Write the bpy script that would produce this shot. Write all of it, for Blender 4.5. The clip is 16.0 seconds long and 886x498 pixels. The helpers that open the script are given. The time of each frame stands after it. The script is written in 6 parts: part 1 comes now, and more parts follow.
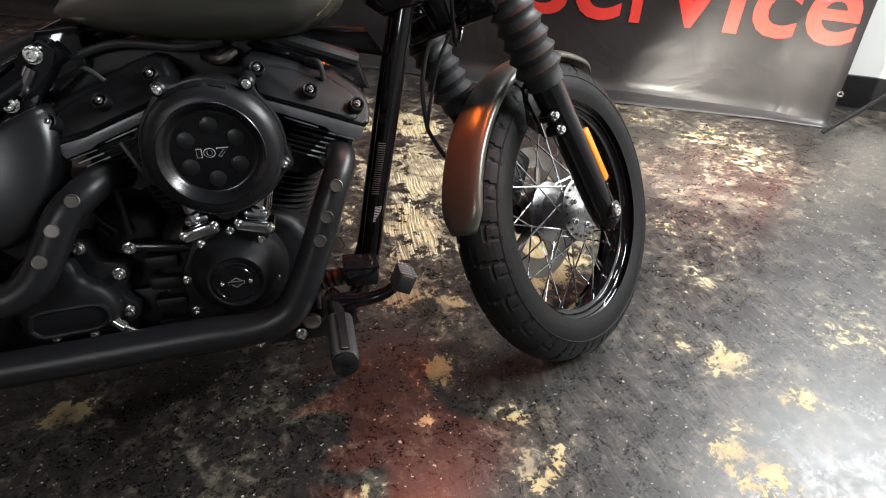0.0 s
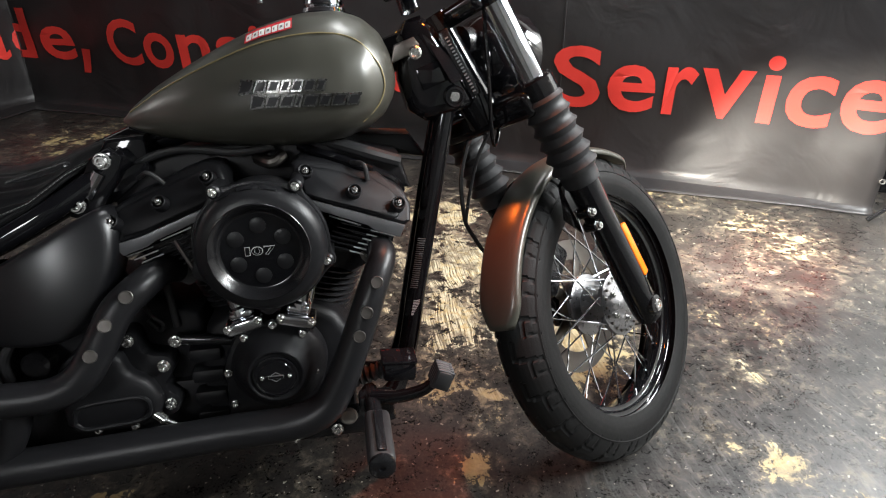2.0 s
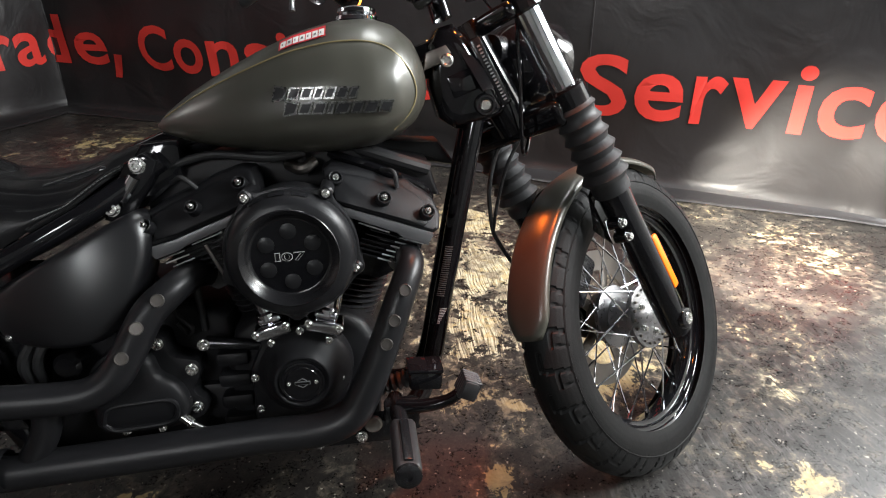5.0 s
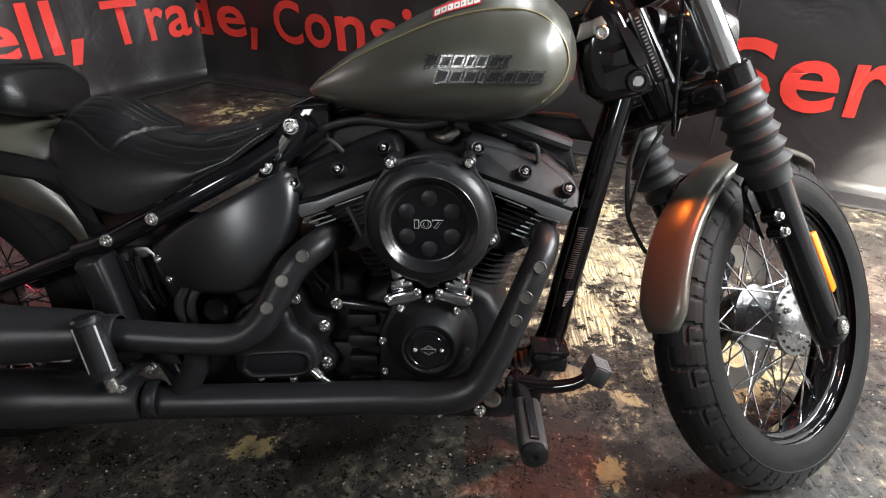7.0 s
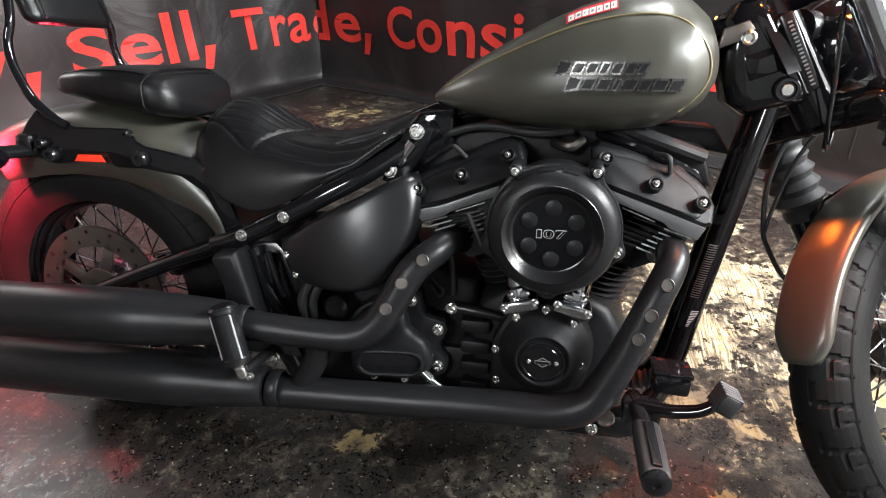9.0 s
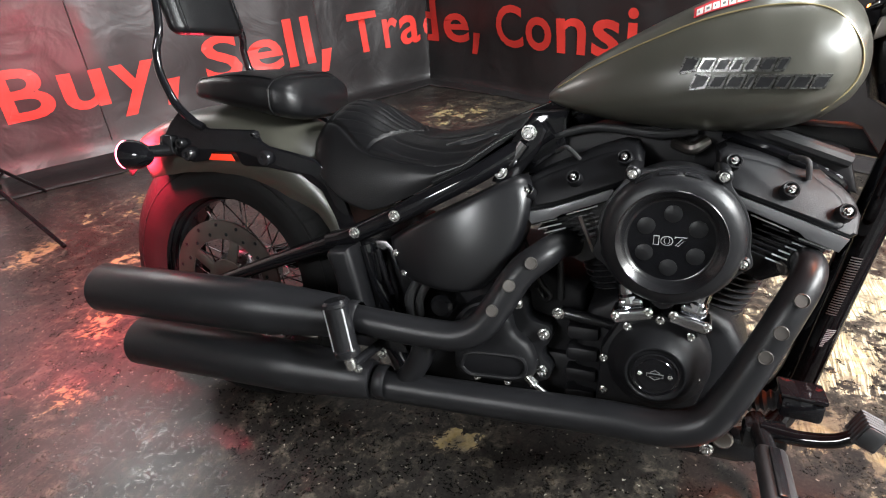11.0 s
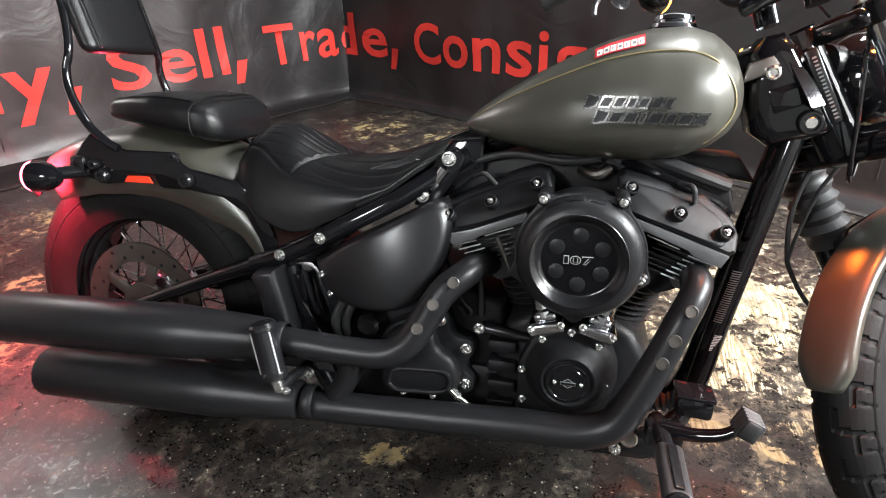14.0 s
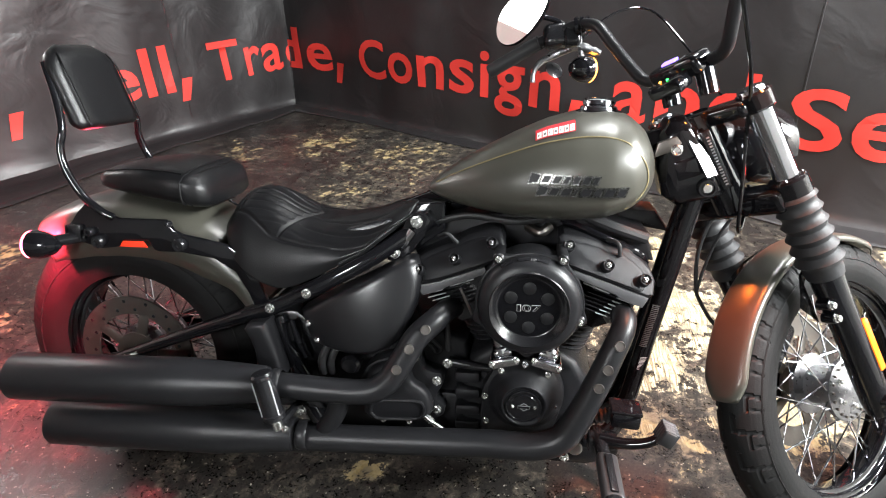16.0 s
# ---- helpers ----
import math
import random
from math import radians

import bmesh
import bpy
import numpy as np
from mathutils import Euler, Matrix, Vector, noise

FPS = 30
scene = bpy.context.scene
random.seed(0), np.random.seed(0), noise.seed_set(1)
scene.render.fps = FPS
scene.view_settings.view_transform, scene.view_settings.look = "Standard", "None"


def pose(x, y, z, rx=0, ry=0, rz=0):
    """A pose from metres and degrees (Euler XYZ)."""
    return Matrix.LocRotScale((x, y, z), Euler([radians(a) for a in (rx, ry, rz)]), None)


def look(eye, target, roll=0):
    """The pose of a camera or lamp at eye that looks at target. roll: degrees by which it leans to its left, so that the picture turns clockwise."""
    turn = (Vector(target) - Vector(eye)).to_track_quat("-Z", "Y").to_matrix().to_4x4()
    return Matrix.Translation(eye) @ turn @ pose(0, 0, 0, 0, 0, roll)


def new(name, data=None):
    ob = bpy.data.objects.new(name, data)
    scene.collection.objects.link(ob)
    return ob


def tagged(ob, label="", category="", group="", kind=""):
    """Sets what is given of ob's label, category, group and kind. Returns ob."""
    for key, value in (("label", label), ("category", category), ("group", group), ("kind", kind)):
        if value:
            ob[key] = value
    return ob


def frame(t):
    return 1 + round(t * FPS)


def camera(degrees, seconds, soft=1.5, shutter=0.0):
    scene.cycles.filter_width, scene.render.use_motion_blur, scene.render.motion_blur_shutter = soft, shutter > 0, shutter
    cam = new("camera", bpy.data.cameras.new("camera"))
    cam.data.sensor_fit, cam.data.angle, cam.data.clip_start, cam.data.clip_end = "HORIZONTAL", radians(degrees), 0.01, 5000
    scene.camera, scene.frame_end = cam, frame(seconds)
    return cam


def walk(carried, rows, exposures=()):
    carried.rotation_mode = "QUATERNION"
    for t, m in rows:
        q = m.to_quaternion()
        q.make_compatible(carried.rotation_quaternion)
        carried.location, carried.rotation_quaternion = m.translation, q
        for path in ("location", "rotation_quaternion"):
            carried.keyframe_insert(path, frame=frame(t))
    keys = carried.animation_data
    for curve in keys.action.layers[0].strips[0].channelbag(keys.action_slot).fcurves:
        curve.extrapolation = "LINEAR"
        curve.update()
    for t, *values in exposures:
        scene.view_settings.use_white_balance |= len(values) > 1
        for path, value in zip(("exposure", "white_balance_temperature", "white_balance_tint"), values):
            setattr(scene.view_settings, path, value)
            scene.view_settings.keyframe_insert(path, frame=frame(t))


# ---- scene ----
cam = camera(74.19, 16.0, soft=1.1)
PATH = [
    (0, (1.0814, -0.9377, 0.9690), (1.3763, 0.2477, 0.0985), 1.67),
    (0.5, (1.0832, -0.9400, 0.9709), (1.3574, 0.2743, 0.1342), 1.10),
    (1, (1.0805, -0.9383, 0.9760), (1.3443, 0.3085, 0.1850), 0.96),
    (1.5, (1.0820, -0.9348, 0.9893), (1.3203, 0.3445, 0.2433), 0.44),
    (2, (1.0755, -0.9282, 0.9945), (1.3045, 0.3801, 0.2973), -0.11),
    (2.5, (1.0767, -0.9283, 1.0026), (1.2906, 0.4142, 0.3686), -0.51),
    (3, (1.0738, -0.9282, 1.0112), (1.2796, 0.4496, 0.4552), -0.69),
    (3.2, (1.0740, -0.9271, 1.0144), (1.2783, 0.4637, 0.4911), -0.89),
    (5.3, (1.0528, -0.9190, 0.9897), (1.2257, 0.3970, 0.2910), 0.13),
    (5.5, (1.0442, -0.9192, 0.9865), (1.1952, 0.3971, 0.2831), 0.37),
    (6, (1.0204, -0.9164, 0.9797), (1.1070, 0.3982, 0.2627), 0.57),
    (6.5, (1.0042, -0.9107, 0.9772), (1.0065, 0.4036, 0.2543), 0.09),
    (7, (0.9967, -0.9107, 0.9750), (0.9353, 0.4054, 0.2579), -0.38),
    (7.5, (0.9910, -0.9096, 0.9765), (0.8779, 0.4049, 0.2629), -0.66),
    (8, (0.9827, -0.9083, 0.9783), (0.8146, 0.4038, 0.2711), -1.29),
    (8.5, (0.9681, -0.9060, 0.9792), (0.7387, 0.3982, 0.2746), -2.07),
    (9, (0.9524, -0.9055, 0.9781), (0.6574, 0.3856, 0.2740), -2.30),
    (9.5, (0.9456, -0.9032, 0.9796), (0.5958, 0.3762, 0.2789), -2.87),
    (10, (0.9366, -0.9026, 0.9791), (0.5224, 0.3588, 0.2810), -3.49),
    (10.2, (0.9397, -0.8991, 0.9816), (0.4930, 0.3492, 0.2801), -4.08),
    (12.3, (0.9309, -0.9104, 0.9772), (0.3533, 0.2947, 0.2959), -5.97),
    (12.5, (0.9346, -0.9076, 0.9766), (0.3830, 0.3079, 0.2922), -5.59),
    (13, (0.9408, -0.9047, 0.9752), (0.4515, 0.3351, 0.2871), -4.80),
    (13.5, (0.9475, -0.9067, 0.9784), (0.5210, 0.3560, 0.2901), -3.96),
    (14, (0.9431, -0.9321, 1.0174), (0.5955, 0.3581, 0.3360), -2.50),
    (14.5, (0.9314, -0.9669, 1.0730), (0.6338, 0.3311, 0.3826), -1.99),
    (15, (0.9282, -0.9971, 1.1271), (0.6649, 0.3053, 0.4311), -2.15),
    (15.5, (0.9282, -1.0216, 1.1699), (0.7021, 0.2845, 0.4679), -1.97),
    (16, (0.9282, -1.0398, 1.2071), (0.7178, 0.2656, 0.4988), -2.19),
]
walk(cam, [(t, look(eye, target, roll)) for t, eye, target, roll in PATH],
     exposures=[(0, -0.38), (3.2, -0.20), (5.4, -0.18), (6.5, 0.06), (7.5, 0.32), (9.0, 0.60), (12.5, 0.75), (16, 0.95)])

# ---- light ----
world = bpy.data.worlds.new("world")
world.use_nodes = True
scene.world = world
world.node_tree.nodes["Background"].inputs[0].default_value = (0.75, 0.82, 1.0, 1)
world.node_tree.nodes["Background"].inputs[1].default_value = 0.02


def area_lamp(name, eye, target, size, power, color=(1, 1, 1), size_y=None):
    data = bpy.data.lights.new(name, "AREA")
    data.energy, data.color, data.size = power, color, size
    if size_y:
        data.shape, data.size_y = "RECTANGLE", size_y
    ob = new(name, data)
    ob.matrix_world = look(eye, target)
    return ob


area_lamp("key_light", (3.3, -1.0, 2.15), (1.2, 0, 0.5), 0.5, 90, (0.93, 0.98, 1.0))
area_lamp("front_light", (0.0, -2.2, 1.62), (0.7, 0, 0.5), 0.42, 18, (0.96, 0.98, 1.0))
# unseen fill from above, added and aimed to brighten the right-hand banner
area_lamp("overhead_fill", (1.5, 1.0, 2.75), (1.95, 1.7, 0.7), 0.6, 42, (0.97, 0.99, 1.0))
area_lamp("stand_light_right", (3.85, 0.38, 2.35), (1.7, 0.1, 0.2), 0.9, 155, (0.94, 0.98, 1.0))
area_lamp("stand_light_left", (-1.95, 0.75, 1.80), (0.0, 0.0, 0.35), 0.5, 8, (1.0, 0.97, 0.96))
# unseen fill, added to lift the white wall at the right
area_lamp("wall_light", (4.6, -0.6, 2.6), (4.2, 0.85, 1.2), 0.5, 150, (1.0, 0.99, 0.97))
# unseen fill on the wall behind the camera, added for glossy reflections
area_lamp("back_wall_fill", (1.4, -2.9, 2.65), (1.7, -5.0, 1.7), 1.4, 50, (0.92, 0.98, 1.0))

# ---- materials ----


def material(name, color, rough=0.5, metal=0.0, vary=0.15, scale=12.0, bump=0.0, bump_scale=200.0, coat=0.0, rough_vary=0.1,
             emit=None, emit_power=0.0, crease=0.0, spec=0.5):
    m = bpy.data.materials.new(name)
    m.use_nodes = True
    nt = m.node_tree
    b = nt.nodes["Principled BSDF"]
    b.inputs["Metallic"].default_value = metal
    b.inputs["Specular IOR Level"].default_value = spec
    b.inputs["Coat Weight"].default_value = coat
    b.inputs["Coat Roughness"].default_value = 0.08
    tc = nt.nodes.new("ShaderNodeTexCoord")
    n1 = nt.nodes.new("ShaderNodeTexNoise")
    n1.inputs["Scale"].default_value = scale
    n1.inputs["Detail"].default_value = 6
    nt.links.new(tc.outputs["Object"], n1.inputs["Vector"])
    ramp = nt.nodes.new("ShaderNodeMix")
    ramp.data_type = "RGBA"
    ramp.inputs[6].default_value = (*[c * (1 - vary) for c in color], 1)
    ramp.inputs[7].default_value = (*[min(1, c * (1 + vary)) for c in color], 1)
    nt.links.new(n1.outputs["Fac"], ramp.inputs[0])
    nt.links.new(ramp.outputs[2], b.inputs["Base Color"])
    mr = nt.nodes.new("ShaderNodeMapRange")
    mr.inputs[3].default_value = max(0.02, rough - rough_vary)
    mr.inputs[4].default_value = min(1, rough + rough_vary)
    n2 = nt.nodes.new("ShaderNodeTexNoise")
    n2.inputs["Scale"].default_value = scale * 4
    n2.inputs["Detail"].default_value = 4
    nt.links.new(tc.outputs["Object"], n2.inputs["Vector"])
    nt.links.new(n2.outputs["Fac"], mr.inputs[0])
    nt.links.new(mr.outputs[0], b.inputs["Roughness"])
    if bump:
        n3 = nt.nodes.new("ShaderNodeTexNoise")
        n3.inputs["Scale"].default_value = bump_scale
        n3.inputs["Detail"].default_value = 3
        nt.links.new(tc.outputs["Object"], n3.inputs["Vector"])
        bp = nt.nodes.new("ShaderNodeBump")
        bp.inputs["Strength"].default_value = bump
        bp.inputs["Distance"].default_value = 0.002
        nt.links.new(n3.outputs["Fac"], bp.inputs["Height"])
        nt.links.new(bp.outputs[0], b.inputs["Normal"])
        if crease:
            # slack folds and old fold lines in hung sheeting
            n4 = nt.nodes.new("ShaderNodeTexNoise")
            n4.inputs["Scale"].default_value, n4.inputs["Detail"].default_value, n4.inputs["Distortion"].default_value = 3.5, 3, 1.2
            nt.links.new(tc.outputs["Object"], n4.inputs["Vector"])
            b2 = nt.nodes.new("ShaderNodeBump")
            b2.inputs["Strength"].default_value, b2.inputs["Distance"].default_value = 1.0, crease
            nt.links.new(n4.outputs["Fac"], b2.inputs["Height"])
            nt.links.new(b2.outputs[0], bp.inputs["Normal"])
    if emit:
        b.inputs["Emission Color"].default_value = (*emit, 1)
        b.inputs["Emission Strength"].default_value = emit_power
    return m


M_PAINT = material("olive_denim_paint", (0.064, 0.062, 0.050), 0.31, 0.2, 0.06, 30, 0.04, 1400, rough_vary=0.03, spec=0.8)
M_LINE = material("gold_pinstripe", (0.30, 0.24, 0.12), 0.4, 0.3)
M_MATTE = material("matte_black_coating", (0.009, 0.009, 0.010), 0.36, 0.0, 0.2, 25, 0.10, 700, rough_vary=0.08, spec=0.30)
M_GLOSS = material("gloss_black_paint", (0.005, 0.005, 0.006), 0.07, 0.0, 0.2, 20, rough_vary=0.02)
M_WRINKLE = material("wrinkle_black_coating", (0.008, 0.008, 0.009), 0.43, 0.0, 0.25, 20, 0.22, 900, rough_vary=0.06, spec=0.22)
M_SATIN = material("satin_black_metal", (0.008, 0.008, 0.009), 0.24, 0.0, 0.2, 20, rough_vary=0.05)
M_RUBBER = material("black_rubber", (0.013, 0.013, 0.014), 0.55, 0.0, 0.25, 15, 0.12, 400)
M_TYRE = material("tyre_rubber", (0.007, 0.007, 0.007), 0.58, 0.0, 0.35, 18, 0.15, 300, spec=0.14)
M_LEATHER = material("black_vinyl_leather", (0.005, 0.005, 0.0055), 0.34, 0.0, 0.2, 20, 0.22, 420, rough_vary=0.06, spec=0.30)
M_CHROME = material("chrome", (0.62, 0.63, 0.66), 0.08, 1.0, 0.03, 10, rough_vary=0.02)
M_BOLT = material("zinc_bolt", (0.72, 0.72, 0.70), 0.25, 1.0, 0.1, 60)
M_ALU = material("cast_aluminium", (0.34, 0.34, 0.35), 0.30, 1.0, 0.08, 40, 0.1, 400)
M_STEEL = material("brake_steel", (0.24, 0.22, 0.20), 0.34, 1.0, 0.15, 30)
M_FIGURE = material("pale_figure_print", (0.42, 0.42, 0.41), 0.4, 0.0, 0.05)
M_BAND = material("satin_grey_head", (0.125, 0.125, 0.13), 0.36, 0.4, 0.15, 40, 0.05, 500)
M_BADGE = material("pewter_badge", (0.15, 0.15, 0.145), 0.28, 1.0, 0.25, 60)
M_FIN = material("machined_fin_edge", (0.62, 0.62, 0.63), 0.35, 0.55, 0.1, 40)
# passive reflector; a weak emission stands in for light it returns
M_AMBER = material("glowing_amber_reflector", (0.9, 0.17, 0.006), 0.2, 0.0, 0.1, 300, emit=(1.0, 0.19, 0.01), emit_power=0.5)
M_AMBER_LIT = material("lit_amber_lens", (0.9, 0.3, 0.02), 0.2, 0.0, emit=(1.0, 0.32, 0.04), emit_power=6.0)
M_GREEN_LIT = material("lit_green_lamp", (0.05, 0.6, 0.1), 0.2, 0.0, emit=(0.05, 1.0, 0.15), emit_power=3.0)
M_RED_LENS = material("red_tail_lens", (0.6, 0.01, 0.02), 0.15, 0.0, emit=(1.0, 0.02, 0.05), emit_power=1.2)
M_RED_LIT = material("lit_red_lens", (0.8, 0.02, 0.03), 0.15, 0.0, emit=(1.0, 0.05, 0.10), emit_power=30.0)
# no lamp either: slight emission imitates the light it returns
M_RED_REFL = material("glowing_red_reflector", (0.7, 0.03, 0.01), 0.2, 0.0, emit=(1.0, 0.05, 0.02), emit_power=0.25)
M_LENS = material("headlight_lens", (0.8, 0.8, 0.8), 0.15, 0.0, emit=(1.0, 0.93, 0.8), emit_power=8.0)
M_LCD = material("lit_display", (0.05, 0.03, 0.2), 0.2, 0.0, emit=(0.25, 0.15, 1.0), emit_power=2.5)
M_WHITE = material("white_sticker", (0.75, 0.74, 0.70), 0.45, 0.0, 0.05)
M_REDPRINT = material("red_print", (0.62, 0.03, 0.04), 0.45, 0.0, 0.1)
M_GREYPRINT = material("grey_print", (0.14, 0.14, 0.14), 0.5, 0.0, 0.05)
M_MIRROR = material("mirror_glass", (0.55, 0.55, 0.52), 0.02, 1.0, 0.0, rough_vary=0.0)
M_VINYL = material("black_banner_vinyl", (0.020, 0.0185, 0.019), 0.40, 0.0, 0.25, 3, 0.15, 60, rough_vary=0.09, crease=0.010)
M_LETTER = material("red_banner_print", (0.70, 0.046, 0.034), 0.42, 0.0, 0.06, 6, 0.05, 60, crease=0.01)
M_SIDE = material("satin_black_cover_paint", (0.007, 0.007, 0.008), 0.32, 0.0, 0.2, 6, rough_vary=0.02)
M_FACE = material("gloss_black_dished_face", (0.004, 0.004, 0.005), 0.12, 0.0, 0.2, 20, rough_vary=0.03, spec=0.28)
M_WALL = material("white_wall_paint", (0.75, 0.75, 0.73), 0.6, 0.0, 0.05, 3, 0.05, 200)
# grey for an unseen wall, picked to darken what the bike reflects
M_DIMWALL = material("reflection_dimming_grey", (0.20, 0.195, 0.185), 0.7, 0.0, 0.06, 3, 0.05, 200)
M_DARKWALL = material("dark_ceiling_paint", (0.06, 0.06, 0.065), 0.8, 0.0, 0.1, 3)
M_FINS = material("cast_fin_black", (0.022, 0.022, 0.024), 0.30, 0.2, 0.2, 40, 0.05, 500)
M_HEAT = material("heat_shield_hole", (0.11, 0.100, 0.092), 0.32, 0.6, 0.4, 60)


def floor_material():
    m = bpy.data.materials.new("worn_painted_concrete")
    m.use_nodes = True
    nt = m.node_tree
    N, L = nt.nodes, nt.links
    b = N["Principled BSDF"]
    tc = N.new("ShaderNodeTexCoord")

    def noise_tex(scale, detail=8, rough=0.6, dist=0.0, src=None):
        n = N.new("ShaderNodeTexNoise")
        n.inputs["Scale"].default_value, n.inputs["Detail"].default_value = scale, detail
        n.inputs["Roughness"].default_value, n.inputs["Distortion"].default_value = rough, dist
        L.new(src or tc.outputs["Object"], n.inputs["Vector"])
        return n.outputs["Fac"]

    def rng(src, a, b2, lo=0.0, hi=1.0):
        r = N.new("ShaderNodeMapRange")
        r.interpolation_type = "SMOOTHSTEP"
        for i, v in enumerate((a, b2, lo, hi)):
            r.inputs[i + 1].default_value = v
        L.new(src, r.inputs[0])
        return r.outputs[0]

    def mth(op, a, c=None, v=0.0):
        n = N.new("ShaderNodeMath")
        n.operation = op
        L.new(a, n.inputs[0])
        if c is not None:
            L.new(c, n.inputs[1])
        else:
            n.inputs[1].default_value = v
        return n.outputs[0]

    def mix(f, a, c):
        n = N.new("ShaderNodeMix")
        n.data_type = "RGBA"
        L.new(f, n.inputs[0])
        for s, v in ((6, a), (7, c)):
            if isinstance(v, tuple):
                n.inputs[s].default_value = (*v, 1)
            else:
                L.new(v, n.inputs[s])
        return n.outputs[2]

    def spot(x, y, r):
        d = N.new("ShaderNodeVectorMath")
        d.operation = "DISTANCE"
        L.new(tc.outputs["Object"], d.inputs[0])
        d.inputs[1].default_value = (x, y, 0)
        return rng(d.outputs["Value"], r, 0.0)

    # where the paint is worn through to pale screed
    def field(spots):
        out = None
        for x, y, r, k in spots:
            q = mth("MULTIPLY", spot(x, y, r), v=k)
            out = q if out is None else mth("MAXIMUM", out, q)
        return out

    def along(angle, squeeze):
        mp = N.new("ShaderNodeMapping")
        mp.inputs["Rotation"].default_value = (0, 0, radians(angle))
        mp.inputs["Scale"].default_value = (1, squeeze, 1)
        L.new(bent.outputs[0], mp.inputs["Vector"])
        return mp.outputs[0]

    # slightly bent ground coordinates, so that broom and scuff lines curve
    sway = N.new("ShaderNodeTexNoise")
    sway.inputs["Scale"].default_value, sway.inputs["Detail"].default_value = 2.2, 2
    L.new(tc.outputs["Object"], sway.inputs["Vector"])
    bent = N.new("ShaderNodeVectorMath")
    bent.operation = "MULTIPLY_ADD"
    L.new(sway.outputs["Color"], bent.inputs[0])
    bent.inputs[1].default_value = (0.16, 0.16, 0)
    L.new(tc.outputs["Object"], bent.inputs[2])
    wear, scuff_sheen = field(WORN), field(SCUFF_SHEEN)
    big = noise_tex(3.2, 9, 0.66, 0.3)
    fine = noise_tex(14, 10, 0.72, 0.6)
    mid = noise_tex(8.5, 9, 0.7, 0.8)
    tiny = noise_tex(38, 8, 0.75, 0.5)
    patch = mth("ADD", mth("ADD", mth("MULTIPLY", big, v=0.22), mth("MULTIPLY", mid, v=0.26)), mth("ADD", mth("MULTIPLY", fine, v=0.26), mth("MULTIPLY", tiny, v=0.26)))
    broom = noise_tex(190, 3, 0.6, 0.15, along(-12, 0.05))
    broom = rng(broom, 0.40, 0.58)
    ridged = mth("ADD", patch, mth("MULTIPLY", broom, v=0.010))
    worn = rng(mth("ADD", ridged, mth("MULTIPLY", wear, v=0.125)), 0.594, 0.602)
    worn = mth("MULTIPLY", worn, rng(wear, 0.02, 0.12))
    half = rng(mth("ADD", patch, mth("MULTIPLY", wear, v=0.15)), 0.50, 0.62)
    swirl = noise_tex(24, 9, 0.78, 1.4)
    grain = noise_tex(150, 5, 0.75)
    scratch = mth("MAXIMUM", rng(noise_tex(95, 5, 0.7, 0.5, along(35, 0.07)), 0.52, 0.66), rng(noise_tex(120, 5, 0.7, 0.4, along(-28, 0.06)), 0.54, 0.68))
    # scuffing, with the floor's grey sheen put into the colour too
    sheen_haze = mth("MULTIPLY", rng(mth("ADD", mth("MULTIPLY", fine, v=0.5), mth("MULTIPLY", mid, v=0.5)), 0.38, 0.62), scuff_sheen)
    dark = mix(rng(swirl, 0.35, 0.7), (0.0050, 0.0045, 0.0042), (0.022, 0.0190, 0.0172))
    dark = mix(mth("MULTIPLY", rng(grain, 0.50, 0.64), v=0.55), dark, (0.060, 0.054, 0.048))
    dark = mix(mth("MULTIPLY", scratch, mth("ADD", mth("MULTIPLY", sheen_haze, v=0.75), v=0.03)), dark, (0.19, 0.185, 0.175))
    dark = mix(mth("MULTIPLY", sheen_haze, v=0.50), dark, (0.115, 0.112, 0.108))
    dark = mix(mth("MULTIPLY", rng(mth("ADD", mth("MULTIPLY", mid, v=0.5), mth("MULTIPLY", tiny, v=0.5)), 0.50, 0.60), v=0.45), dark, (0.062, 0.052, 0.044))
    brown = mix(rng(mth("ADD", mth("MULTIPLY", tiny, v=0.6), mth("MULTIPLY", fine, v=0.4)), 0.42, 0.60), (0.010, 0.0080, 0.0062), (0.17, 0.145, 0.110))
    lines = mix(broom, (0.13, 0.105, 0.062), (0.62, 0.575, 0.40))
    swept = field([(1.45, 0.85, 1.0, 1.6), (1.36, 0.45, 0.5, 1.4), (2.05, 0.10, 0.4, 1.0)])
    # bare screed, with a golden tint imitating the amber lamps' glow
    pale = mix(mth("MULTIPLY", rng(tiny, 0.38, 0.60), swept), mix(rng(fine, 0.3, 0.7), (0.34, 0.24, 0.085), (0.58, 0.46, 0.24)), lines)
    pale = mix(rng(mid, 0.40, 0.60), mix(rng(tiny, 0.35, 0.6), (0.06, 0.048, 0.034), (0.26, 0.215, 0.145)), pale)
    speck = mth("MAXIMUM", rng(noise_tex(75, 3, 0.6), 0.670, 0.682), rng(noise_tex(21, 6, 0.75), 0.685, 0.695))
    col = mix(mth("MULTIPLY", half, v=0.9), dark, brown)
    col = mix(worn, col, pale)
    col = mix(mth("MULTIPLY", speck, v=0.8), col, (0.48, 0.45, 0.37))
    L.new(col, b.inputs["Base Color"])
    gloss = mth("ADD", rng(swirl, 0.3, 0.7, 0.16, 0.40), mth("ADD", mth("MULTIPLY", worn, v=0.25), mth("MULTIPLY", rng(grain, 0.35, 0.65), v=0.14)))
    L.new(gloss, b.inputs["Roughness"])
